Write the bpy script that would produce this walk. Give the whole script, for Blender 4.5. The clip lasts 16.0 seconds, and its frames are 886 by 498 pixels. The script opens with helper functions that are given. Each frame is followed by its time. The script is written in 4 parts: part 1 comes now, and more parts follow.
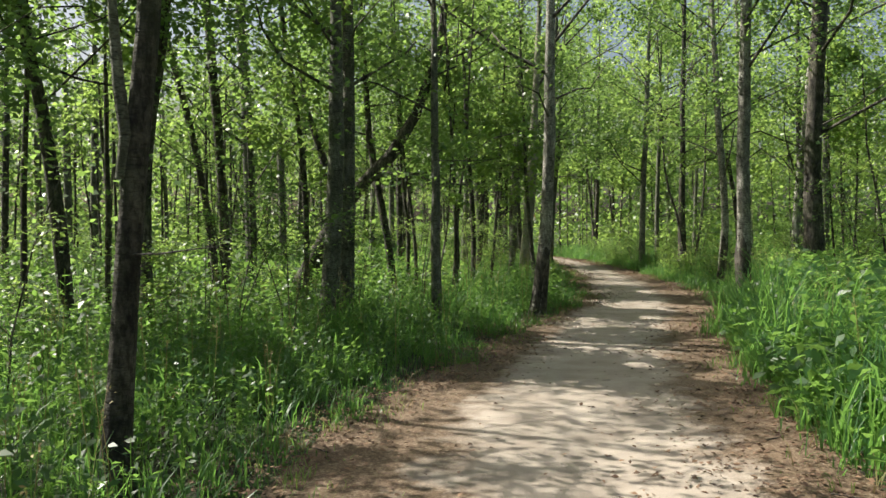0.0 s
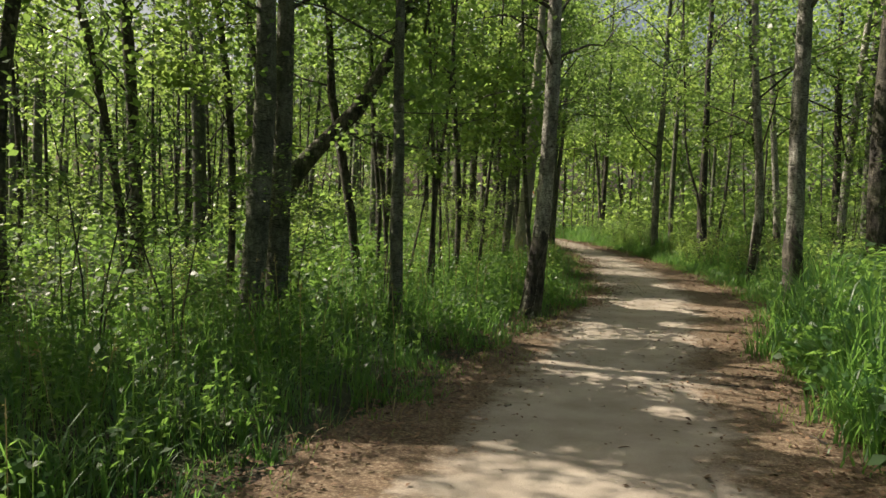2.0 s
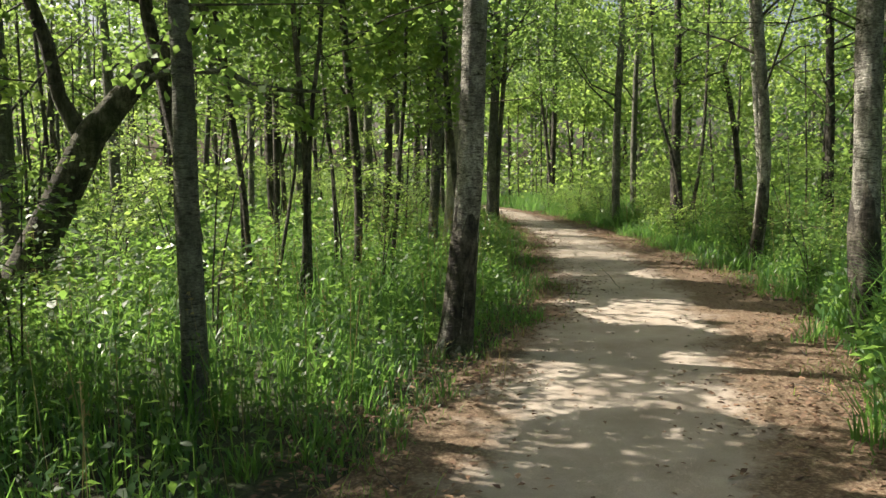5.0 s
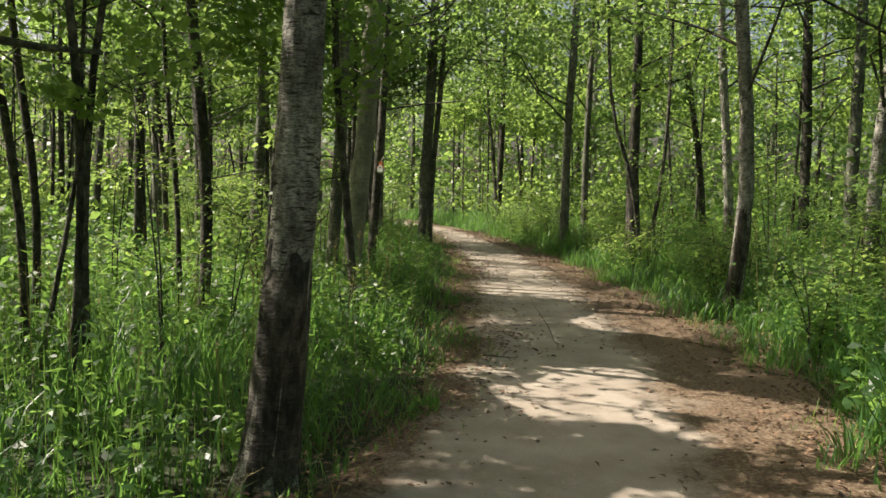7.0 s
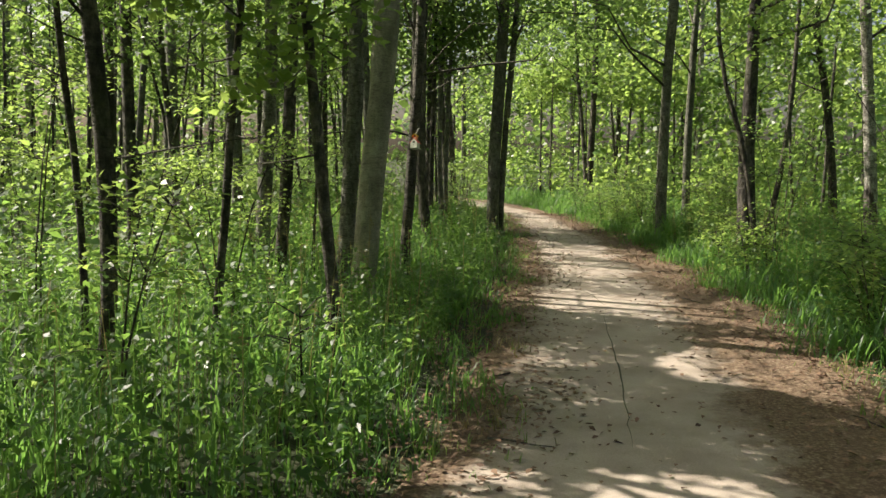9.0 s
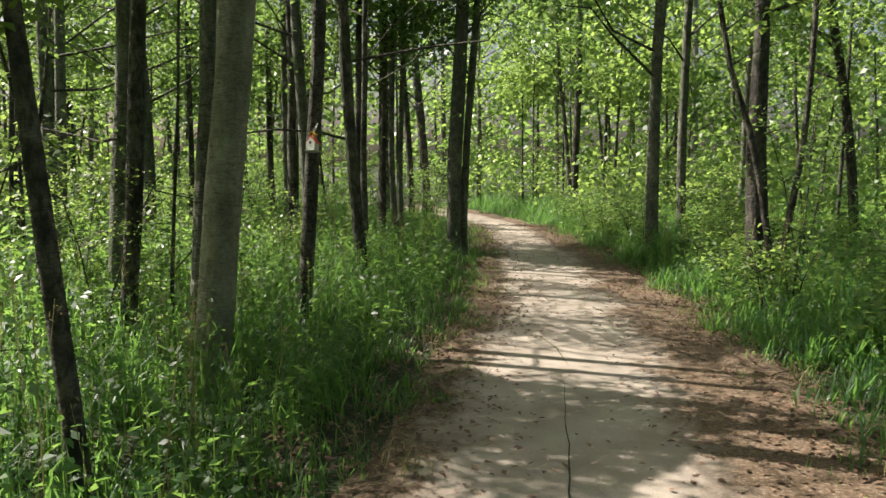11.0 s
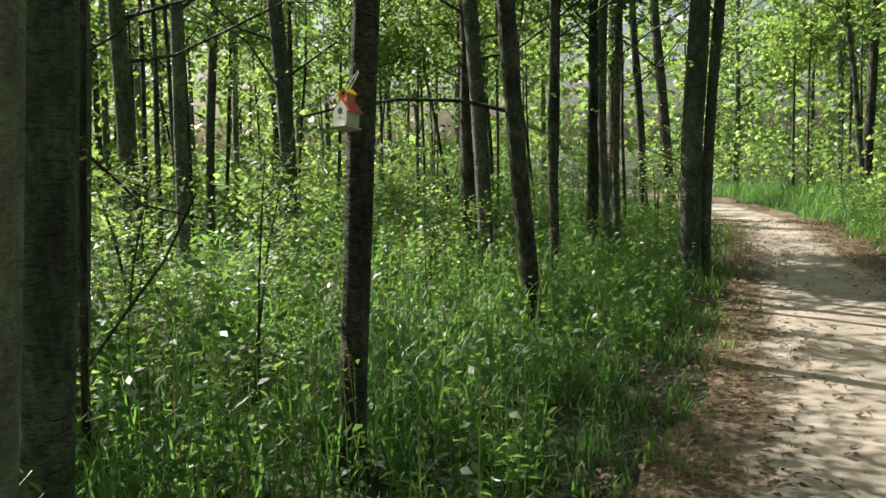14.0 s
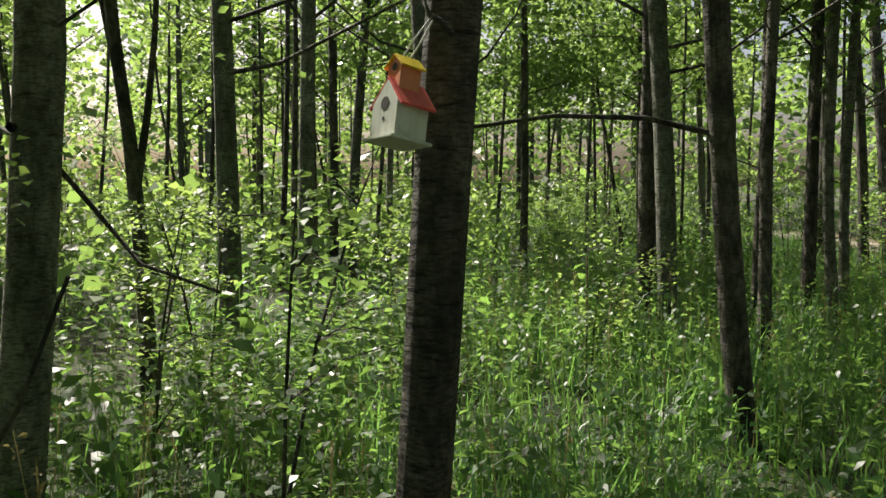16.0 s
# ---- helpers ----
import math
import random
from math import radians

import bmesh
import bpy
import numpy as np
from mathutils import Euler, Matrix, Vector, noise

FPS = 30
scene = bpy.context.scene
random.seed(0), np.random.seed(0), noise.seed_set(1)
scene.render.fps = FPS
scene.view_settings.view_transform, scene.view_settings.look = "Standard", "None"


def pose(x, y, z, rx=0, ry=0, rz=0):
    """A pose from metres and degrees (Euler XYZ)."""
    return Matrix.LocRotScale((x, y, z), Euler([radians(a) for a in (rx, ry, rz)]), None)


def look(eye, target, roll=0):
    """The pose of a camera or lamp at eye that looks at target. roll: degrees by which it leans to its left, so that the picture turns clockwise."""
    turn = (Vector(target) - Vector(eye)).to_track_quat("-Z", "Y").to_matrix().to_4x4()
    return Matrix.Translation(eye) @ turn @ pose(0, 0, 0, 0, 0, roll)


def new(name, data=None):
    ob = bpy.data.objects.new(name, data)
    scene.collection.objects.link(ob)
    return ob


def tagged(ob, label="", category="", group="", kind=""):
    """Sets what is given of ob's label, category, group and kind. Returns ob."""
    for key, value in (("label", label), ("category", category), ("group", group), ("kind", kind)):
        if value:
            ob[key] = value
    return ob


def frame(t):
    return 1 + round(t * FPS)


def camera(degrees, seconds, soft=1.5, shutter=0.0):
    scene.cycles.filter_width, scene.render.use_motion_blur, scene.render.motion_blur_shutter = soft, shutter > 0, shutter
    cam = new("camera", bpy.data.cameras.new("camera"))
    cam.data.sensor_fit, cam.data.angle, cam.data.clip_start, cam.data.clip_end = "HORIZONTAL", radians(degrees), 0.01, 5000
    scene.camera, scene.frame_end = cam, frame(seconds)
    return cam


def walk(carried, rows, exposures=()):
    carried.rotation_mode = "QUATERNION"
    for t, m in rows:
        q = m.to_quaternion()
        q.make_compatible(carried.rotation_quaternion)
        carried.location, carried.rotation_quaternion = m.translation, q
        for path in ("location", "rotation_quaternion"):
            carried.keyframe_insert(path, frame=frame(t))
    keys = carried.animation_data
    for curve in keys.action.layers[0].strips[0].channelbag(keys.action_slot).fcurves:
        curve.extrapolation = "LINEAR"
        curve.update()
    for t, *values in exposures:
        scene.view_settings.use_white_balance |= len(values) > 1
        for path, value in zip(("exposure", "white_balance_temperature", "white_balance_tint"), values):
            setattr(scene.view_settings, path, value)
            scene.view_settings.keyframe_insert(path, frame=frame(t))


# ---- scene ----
cam = camera(55.4, 16.0)
METRES, EYE, TILT, LEAN, TURN = 21.1, 1.5, -1.7, 0.0, 0.0
EXPOSURES = ((0.0, 0.98, 6500, 8), (0.5, 0.95, 6600, 9), (1.0, 0.85, 7000, 9), (1.5, 0.72, 7200, 10), (3.0, 0.82, 7200, 9), (5.5, 1.22, 6800, 11), (7.0, 0.96, 6900, 12), (8.0, 0.88, 6900, 11), (9.0, 1.1, 6900, 12), (9.5, 1.1, 6900, 13), (12.0, 1.12, 6400, 11), (13.0, 1.08, 6400, 8), (14.5, 1.1, 6500, 9), (16.0, 0.95, 6600, 12))
ROWS = [
    (0.0, 0.0, 0.0, 0.0, 0.0, 0.0, 0.0),
    (0.5, 0.005, 0.0337, 0.0021, -0.83, -0.13, 0.07),
    (1.0, 0.01, 0.0687, 0.0032, 0.18, 0.49, -0.64),
    (1.5, 0.0156, 0.1037, 0.0031, 0.23, 0.74, -1.35),
    (2.0, 0.021, 0.1387, 0.0029, 0.27, -1.6, -1.68),
    (2.5, 0.0266, 0.172, 0.0039, 0.01, -3.86, -3.27),
    (3.0, 0.0328, 0.2053, 0.0047, 0.08, -3.77, -2.14),
    (5.5, 0.0583, 0.3711, 0.0098, -3.81, -3.68, 0.74),
    (6.0, 0.0676, 0.4022, 0.0109, -4.75, -3.16, 0.26),
    (6.5, 0.0801, 0.4339, 0.0117, -6.18, -2.38, -0.1),
    (7.0, 0.0915, 0.4658, 0.0113, -6.22, -2.71, -0.97),
    (7.5, 0.1027, 0.4977, 0.0115, -6.22, -3.81, -1.23),
    (8.0, 0.1115, 0.5299, 0.0116, -1.98, -6.33, -1.16),
    (8.5, 0.1219, 0.5597, 0.0143, -0.54, -6.31, -0.89),
    (9.0, 0.1308, 0.5891, 0.0165, 0.61, -4.37, -0.71),
    (9.5, 0.1402, 0.6202, 0.0167, 0.66, -3.86, -0.9),
    (12.0, 0.1742, 0.7674, 0.022, 0.4, -4.17, 0.92),
    (12.5, 0.1785, 0.8003, 0.0228, 2.17, -4.46, 0.96),
    (13.0, 0.1807, 0.8297, 0.0234, 8.34, -5.1, 0.81),
    (13.5, 0.179, 0.8591, 0.0245, 12.63, -5.12, 1.04),
    (14.0, 0.176, 0.8862, 0.0259, 17.23, -4.96, 1.13),
    (14.5, 0.1702, 0.9127, 0.0275, 20.28, -4.76, -0.58),
    (15.0, 0.166, 0.9362, 0.0279, 25.5, -4.0, -1.02),
    (15.5, 0.1588, 0.9546, 0.0287, 27.25, -3.35, -1.16),
    (16.0, 0.1499, 0.9718, 0.0294, 28.8, -2.67, -0.35),
]
walk(cam, [(t, pose(0, 0, EYE, TILT, LEAN, TURN) @ pose(METRES * x, METRES * y, METRES * z, 90 + pitch, roll, yaw)) for t, x, y, z, yaw, pitch, roll in ROWS],
     EXPOSURES)

# ---- world, sun ----
SUN_AZ, SUN_EL = 66.0, 47.0          # degrees to the left of +y, and above the horizon
world = bpy.data.worlds.new("sky")
scene.world = world
world.use_nodes = True
sky = world.node_tree.nodes.new("ShaderNodeTexSky")
sky.sky_type = "NISHITA"
sky.sun_disc = False
sky.sun_elevation, sky.sun_rotation = radians(SUN_EL), radians(-SUN_AZ)
sky.air_density, sky.dust_density, sky.ozone_density = 1.0, 5.0, 0.6
back = world.node_tree.nodes["Background"]
back.inputs["Strength"].default_value = 0.07
world.node_tree.links.new(sky.outputs["Color"], back.inputs["Color"])
sun_data = bpy.data.lights.new("sun", "SUN")
sun_data.energy, sun_data.angle, sun_data.color = 5.0, radians(0.53), (1.0, 0.94, 0.84)
sun = new("sun", sun_data)
sun_way = Vector((-math.sin(radians(SUN_AZ)) * math.cos(radians(SUN_EL)), math.cos(radians(SUN_AZ)) * math.cos(radians(SUN_EL)), math.sin(radians(SUN_EL))))
sun.matrix_basis = look(sun_way * 60, (0, 0, 0))
tagged(sun, kind="structure")

# ---- materials ----
def material(name):
    m = bpy.data.materials.new(name)
    m.use_nodes = True
    t = m.node_tree
    return m, t, t.nodes["Principled BSDF"]


def node(t, kind, values=(), **settings):
    n = t.nodes.new(kind)
    for k, v in settings.items():
        setattr(n, k, v)
    for k, v in values:
        n.inputs[k].default_value = v
    return n


def ramp(t, fac, stops):
    r = t.nodes.new("ShaderNodeValToRGB")
    while len(r.color_ramp.elements) < len(stops):
        r.color_ramp.elements.new(0.5)
    for e, (p, c) in zip(r.color_ramp.elements, stops):
        e.position, e.color = p, (*c, 1)
    t.links.new(fac, r.inputs["Fac"])
    return r.outputs["Color"]


def noise_node(t, coord, scale, detail=4.0, stretch=(1, 1, 1), rough=0.55):
    mp = node(t, "ShaderNodeMapping", [("Scale", stretch)])
    t.links.new(coord, mp.inputs["Vector"])
    n = node(t, "ShaderNodeTexNoise", [("Scale", scale), ("Detail", detail), ("Roughness", rough)])
    t.links.new(mp.outputs["Vector"], n.inputs["Vector"])
    return n.outputs["Fac"]


def mix(t, fac, a, b, blend="MIX"):
    m = node(t, "ShaderNodeMix", data_type="RGBA", blend_type=blend)
    for sock, v in ((m.inputs[0], fac), (m.inputs[6], a), (m.inputs[7], b)):
        if isinstance(v, (int, float)):
            sock.default_value = v
        elif isinstance(v, tuple):
            sock.default_value = (*v, 1)
        else:
            t.links.new(v, sock)
    return m.outputs[2]


def bump(t, bsdf, height, strength, distance):
    b = node(t, "ShaderNodeBump", [("Strength", strength), ("Distance", distance)])
    t.links.new(height, b.inputs["Height"])
    t.links.new(b.outputs["Normal"], bsdf.inputs["Normal"])


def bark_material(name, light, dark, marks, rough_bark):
    """Bark: smooth skin with cross bands and knots, or furrowed."""
    m, t, bsdf = material(name)
    co = node(t, "ShaderNodeTexCoord").outputs["Object"]
    rnd = node(t, "ShaderNodeObjectInfo").outputs["Random"]
    broad = noise_node(t, co, 6.0, 7, (1, 1, 0.6), 0.65)
    furrow = noise_node(t, co, 30.0, 7, (1, 1, 0.4), 0.62)
    band = noise_node(t, co, 20.0, 6, (0.6, 0.6, 3.0), 0.62)
    base = ramp(t, broad, [(0.4, dark), (0.62, light)])
    fur = ramp(t, furrow, [(0.4, (0.2, 0.18, 0.16)), (0.56, (1, 1, 1))])
    base = mix(t, rough_bark, base, fur, "MULTIPLY")
    bands = ramp(t, band, [(0.36, (0.12, 0.1, 0.08)), (0.44, (1, 1, 1))])
    base = mix(t, marks, base, bands, "MULTIPLY")
    fleck = ramp(t, noise_node(t, co, 75.0, 5, (0.5, 0.5, 1.7), 0.65), [(0.42, (0.35, 0.33, 0.3)), (0.56, (1.15, 1.15, 1.12))])
    base = mix(t, marks * 0.8, base, fleck, "MULTIPLY")
    moss = noise_node(t, co, 1.3, 3)
    base = mix(t, ramp(t, moss, [(0.5, (0, 0, 0)), (0.75, (0.5, 0.5, 0.5))]), base, (0.09, 0.12, 0.04))
    tone = node(t, "ShaderNodeMapRange", [("To Min", 0.75), ("To Max", 1.2)])
    t.links.new(rnd, tone.inputs["Value"])
    hsv = node(t, "ShaderNodeHueSaturation")
    t.links.new(tone.outputs["Result"], hsv.inputs["Value"])
    t.links.new(base, hsv.inputs["Color"])
    t.links.new(hsv.outputs["Color"], bsdf.inputs["Base Color"])
    bsdf.inputs["Roughness"].default_value = 0.85
    add = node(t, "ShaderNodeMath", operation="ADD")
    t.links.new(furrow, add.inputs[0])
    t.links.new(band, add.inputs[1])
    bump(t, bsdf, add.outputs[0], 1.0, 0.03)
    return m


def leaf_material(name, dark, light, through_colour, gloss=0.45, share=0.45):
    """Thin leaves: a reflecting face and light that passes through."""
    m, t, bsdf = material(name)
    rnd = node(t, "ShaderNodeNewGeometry").outputs["Random Per Island"]
    co = node(t, "ShaderNodeTexCoord").outputs["Object"]
    patch = noise_node(t, co, 0.7, 3)
    c = ramp(t, rnd, [(0.0, dark), (0.75, light), (1.0, tuple(min(1, v * 1.5) for v in light))])
    c = mix(t, ramp(t, patch, [(0.35, (0, 0, 0)), (0.7, (0.6, 0.6, 0.6))]), c, dark)
    t.links.new(c, bsdf.inputs["Base Color"])
    bsdf.inputs["Roughness"].default_value = gloss
    bsdf.inputs["Specular IOR Level"].default_value = 0.45
    tr = node(t, "ShaderNodeBsdfTranslucent")
    thru = mix(t, rnd, through_colour, tuple(v * 0.7 for v in through_colour))
    t.links.new(thru, tr.inputs["Color"])
    mx = node(t, "ShaderNodeMixShader", [("Fac", share)])
    t.links.new(bsdf.outputs[0], mx.inputs[1])
    t.links.new(tr.outputs[0], mx.inputs[2])
    t.links.new(mx.outputs[0], t.nodes["Material Output"].inputs["Surface"])
    return m


BARK = {
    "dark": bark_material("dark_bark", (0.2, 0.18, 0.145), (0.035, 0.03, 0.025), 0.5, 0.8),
    "wrinkled": bark_material("dark_wrinkled_bark", (0.21, 0.195, 0.155), (0.065, 0.06, 0.048), 1.0, 0.6),
    "pale": bark_material("grey_green_bark", (0.29, 0.295, 0.235), (0.12, 0.122, 0.095), 0.75, 0.5),
    "smooth": bark_material("smooth_pale_bark", (0.44, 0.42, 0.33), (0.25, 0.238, 0.18), 0.42, 0.2),
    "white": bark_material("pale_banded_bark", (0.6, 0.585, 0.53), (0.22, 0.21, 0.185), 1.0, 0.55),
}
LEAF = leaf_material("tree_leaf", (0.028, 0.068, 0.02), (0.085, 0.165, 0.048), (0.37, 0.58, 0.13), 0.4, 0.47)
# young leaves; its paler colour also passes for sunlit leaves at the bend
LEAF_YOUNG_LIT = leaf_material("young_and_sunlit_leaf", (0.035, 0.09, 0.02), (0.105, 0.19, 0.046), (0.5, 0.7, 0.16), 0.4, 0.5)
GRASS = leaf_material("grass_blade", (0.022, 0.075, 0.022), (0.052, 0.138, 0.042), (0.27, 0.53, 0.105), 0.42, 0.46)
HERB = leaf_material("herb_leaf", (0.018, 0.06, 0.018), (0.052, 0.125, 0.038), (0.31, 0.54, 0.105), 0.4, 0.47)
EDGE = leaf_material("short_grass", (0.05, 0.115, 0.028), (0.115, 0.21, 0.055), (0.4, 0.58, 0.12), 0.5, 0.42)
STRAW = leaf_material("dry_grass", (0.2, 0.17, 0.07), (0.36, 0.3, 0.14), (0.3, 0.25, 0.1), 0.6, 0.25)
LITTER = leaf_material("fallen_leaf", (0.075, 0.042, 0.026), (0.22, 0.135, 0.082), (0.1, 0.05, 0.02), 0.75, 0.1)


def soil_material():
    m, t, bsdf = material("forest_soil")
    co = node(t, "ShaderNodeTexCoord").outputs["Object"]
    c = ramp(t, noise_node(t, co, 1.6, 6), [(0.35, (0.03, 0.024, 0.014)), (0.5, (0.04, 0.055, 0.02)), (0.75, (0.06, 0.06, 0.028))])
    c = mix(t, 0.6, c, ramp(t, noise_node(t, co, 30, 5), [(0.3, (0.3, 0.3, 0.3)), (0.7, (1.3, 1.3, 1.2))]), "MULTIPLY")
    t.links.new(c, bsdf.inputs["Base Color"])
    bsdf.inputs["Roughness"].default_value = 0.95
    bump(t, bsdf, noise_node(t, co, 18, 6), 1.0, 0.04)
    return m


def sand_material():
    """Packed sandy earth; brown leaf litter gathers at the margins (UV x runs across the track)."""
    m, t, bsdf = material("packed_sand")
    co = node(t, "ShaderNodeTexCoord").outputs["Object"]
    uv = node(t, "ShaderNodeUVMap").outputs["UV"]
    sep = node(t, "ShaderNodeSeparateXYZ")
    t.links.new(uv, sep.inputs[0])
    sand = ramp(t, noise_node(t, co, 2.2, 6), [(0.3, (0.27, 0.224, 0.18)), (0.7, (0.43, 0.376, 0.318))])
    grit = ramp(t, noise_node(t, co, 160, 3), [(0.3, (0.72, 0.7, 0.68)), (0.7, (1.12, 1.12, 1.12))])
    sand = mix(t, 0.8, sand, grit, "MULTIPLY")
    brown = ramp(t, noise_node(t, co, 45, 5, rough=0.7), [(0.3, (0.055, 0.032, 0.021)), (0.52, (0.13, 0.085, 0.05)), (0.68, (0.3, 0.24, 0.17))])
    off = node(t, "ShaderNodeMath", operation="SUBTRACT")
    t.links.new(sep.outputs["X"], off.inputs[0])
    off.inputs[1].default_value = 0.43
    ab = node(t, "ShaderNodeMath", operation="ABSOLUTE")
    t.links.new(off.outputs[0], ab.inputs[0])
    wob = node(t, "ShaderNodeMath", operation="MULTIPLY_ADD")
    t.links.new(noise_node(t, co, 1.7, 8, rough=0.7), wob.inputs[0])
    wob.inputs[1].default_value = 0.5
    t.links.new(ab.outputs[0], wob.inputs[2])
    edge = ramp(t, wob.outputs[0], [(0.44, (0, 0, 0)), (0.55, (1, 1, 1))])
    c = mix(t, edge, sand, brown)
    t.links.new(c, bsdf.inputs["Base Color"])
    bsdf.inputs["Roughness"].default_value = 0.95
    bump(t, bsdf, noise_node(t, co, 50, 7, rough=0.65), 0.6, 0.012)
    return m


def paint_material(name, colour, worn):
    m, t, bsdf = material(name)
    co = node(t, "ShaderNodeTexCoord").outputs["Object"]
    grain = noise_node(t, co, 60, 5, (1, 1, 0.15))
    spots = noise_node(t, co, 35, 4)
    c = mix(t, ramp(t, grain, [(0.3, (0.75, 0.75, 0.75)), (0.6, (1, 1, 1))]), (0, 0, 0), colour)
    c = mix(t, ramp(t, spots, [(0.6, (0, 0, 0)), (0.72, (0.7, 0.7, 0.7))]), c, worn)
    t.links.new(c, bsdf.inputs["Base Color"])
    bsdf.inputs["Roughness"].default_value = 0.6
    bump(t, bsdf, grain, 0.3, 0.001)
    return m


SOIL, SAND = soil_material(), sand_material()

# ---- building helpers ----
rng = np.random.default_rng(7)


def mesh_from(name, verts, faces, mats, slots=None, smooth=False):
    me = bpy.data.meshes.new(name)
    me.from_pydata(verts, [], faces)
    for m in mats:
        me.materials.append(m)
    if slots is not None:
        me.polygons.foreach_set("material_index", np.asarray(slots, dtype=np.int32))
    if smooth:
        me.polygons.foreach_set("use_smooth", np.ones(len(me.polygons), dtype=bool))
    me.update()
    return me


def quad_mesh(name, quads, mats, slots=None):
    """One mesh out of an array of loose quads, n x 4 x 3."""
    n = len(quads)
    me = bpy.data.meshes.new(name)
    me.vertices.add(4 * n)
    me.vertices.foreach_set("co", np.ascontiguousarray(quads, dtype=np.float32).ravel())
    me.loops.add(4 * n)
    me.loops.foreach_set("vertex_index", np.arange(4 * n, dtype=np.int32))
    me.polygons.add(n)
    me.polygons.foreach_set("loop_start", np.arange(0, 4 * n, 4, dtype=np.int32))
    me.polygons.foreach_set("loop_total", np.full(n, 4, dtype=np.int32))
    for m in mats:
        me.materials.append(m)
    if slots is not None:
        me.polygons.foreach_set("material_index", np.asarray(slots, dtype=np.int32))
    me.update(calc_edges=True)
    return me


def child(name, me, parent, label=""):
    ob = new(name, me)
    ob.parent = parent
    return tagged(ob, label=label) if label else ob


def thing(name, place, label, category, group="", kind=""):
    ob = new(name)
    ob.empty_display_size = 0.1
    ob.location = place
    return tagged(ob, label, category, group, kind)


def tube(points, radii, sides=8, wobble=0.0, seed=0.0):
    """A tapered tube through points: verts and faces."""
    pts = [Vector(p) for p in points]
    verts, faces = [], []
    for i, p in enumerate(pts):
        way = (pts[min(i + 1, len(pts) - 1)] - pts[max(i - 1, 0)]).normalized()
        a = way.cross(Vector((0.3, 1, 0.05))).normalized()
        b = way.cross(a)
        for k in range(sides):
            th = 2 * math.pi * k / sides
            r = radii[i]
            if wobble:
                r *= 1 + wobble * noise.noise(Vector((math.cos(th) * 1.2 + seed, math.sin(th) * 1.2, p.z * 1.6)))
            verts.append(p + (a * math.cos(th) + b * math.sin(th)) * r)
    for i in range(len(pts) - 1):
        for k in range(sides):
            k2 = (k + 1) % sides
            faces.append((i * sides + k, i * sides + k2, (i + 1) * sides + k2, (i + 1) * sides + k))
    faces.append(tuple(range((len(pts) - 1) * sides, len(pts) * sides)))
    return verts, faces


def join(pieces):
    verts, faces = [], []
    for v, f in pieces:
        o = len(verts)
        verts += v
        faces += [tuple(i + o for i in g) for g in f]
    return verts, faces


def leaf_quads(centres, size, up=0.5, slim=0.75):
    """A leaf (pointed quad) at each centre, turned at random, lying flatter for a larger up."""
    n = len(centres)
    normal = rng.normal(size=(n, 3))
    normal[:, 2] = np.abs(normal[:, 2]) + up
    normal /= np.linalg.norm(normal, axis=1)[:, None]
    along = np.cross(normal, rng.normal(size=(n, 3)))
    along /= np.linalg.norm(along, axis=1)[:, None] + 1e-9
    side = np.cross(normal, along)
    s = (size * rng.uniform(0.6, 1.3, n))[:, None]
    along, side = along * s, side * s * slim
    mid = centres + normal * s * 0.12
    return np.stack([centres - along * 0.5, mid - side * 0.5 - along * 0.08, centres + along * 0.55, mid + side * 0.5 - along * 0.08], axis=1)


# ---- the line of the track ----
def track_edges(y):
    """The left and right edge of the track at y."""
    left = np.interp(y, [-12, 4.6, 6.9, 9.2, 12.5, 15.3, 17, 20.4, 24, 28, 33, 37, 42, 50], [-1.0, -0.9, -0.6, 0.3, 1.4, 2.5, 2.9, 3.3, 3.8, 4.05, 4.2, 3.9, 2.2, -3.0])
    right = np.interp(y, [-12, 4.8, 6.5, 11, 13.1, 15.2, 18, 22, 28, 34, 38, 43, 50], [2.3, 2.4, 2.6, 3.6, 4.4, 5.15, 5.55, 5.85, 6.05, 5.8, 5.3, 4.2, 0.5])
    return left, right


def build_ground():
    """One sheet: fine near the track, wide steps out to the horizon."""
    near_x, near_y = np.arange(-30, 36.1, 0.6), np.arange(-16, 66.1, 0.6)
    xs = np.concatenate([[-900, -300, -120, -60], near_x, [60, 120, 300, 900]])
    ys = np.concatenate([[-900, -300, -120, -50], near_y, [100, 160, 330, 900]])
    verts = []
    for y in ys:
        l, r = track_edges(y)
        for x in xs:
            out = max(l - x, x - r)
            k = min(1, max(0, (out - 0.1) / 1.5))
            z = -0.03 + k * (0.05 + 0.10 * noise.noise(Vector((x * 0.22, y * 0.22, 0))) + 0.05 * noise.noise(Vector((x * 0.9, y * 0.9, 3))))
            verts.append((x, y, z))
    w = len(xs)
    faces = [(j * w + i, j * w + i + 1, (j + 1) * w + i + 1, (j + 1) * w + i) for j in range(len(ys) - 1) for i in range(w - 1)]
    me = mesh_from("ground", verts, faces, [SOIL], smooth=True)
    return tagged(new("ground", me), "dark woodland soil under grass and herbs", "ground", kind="structure")


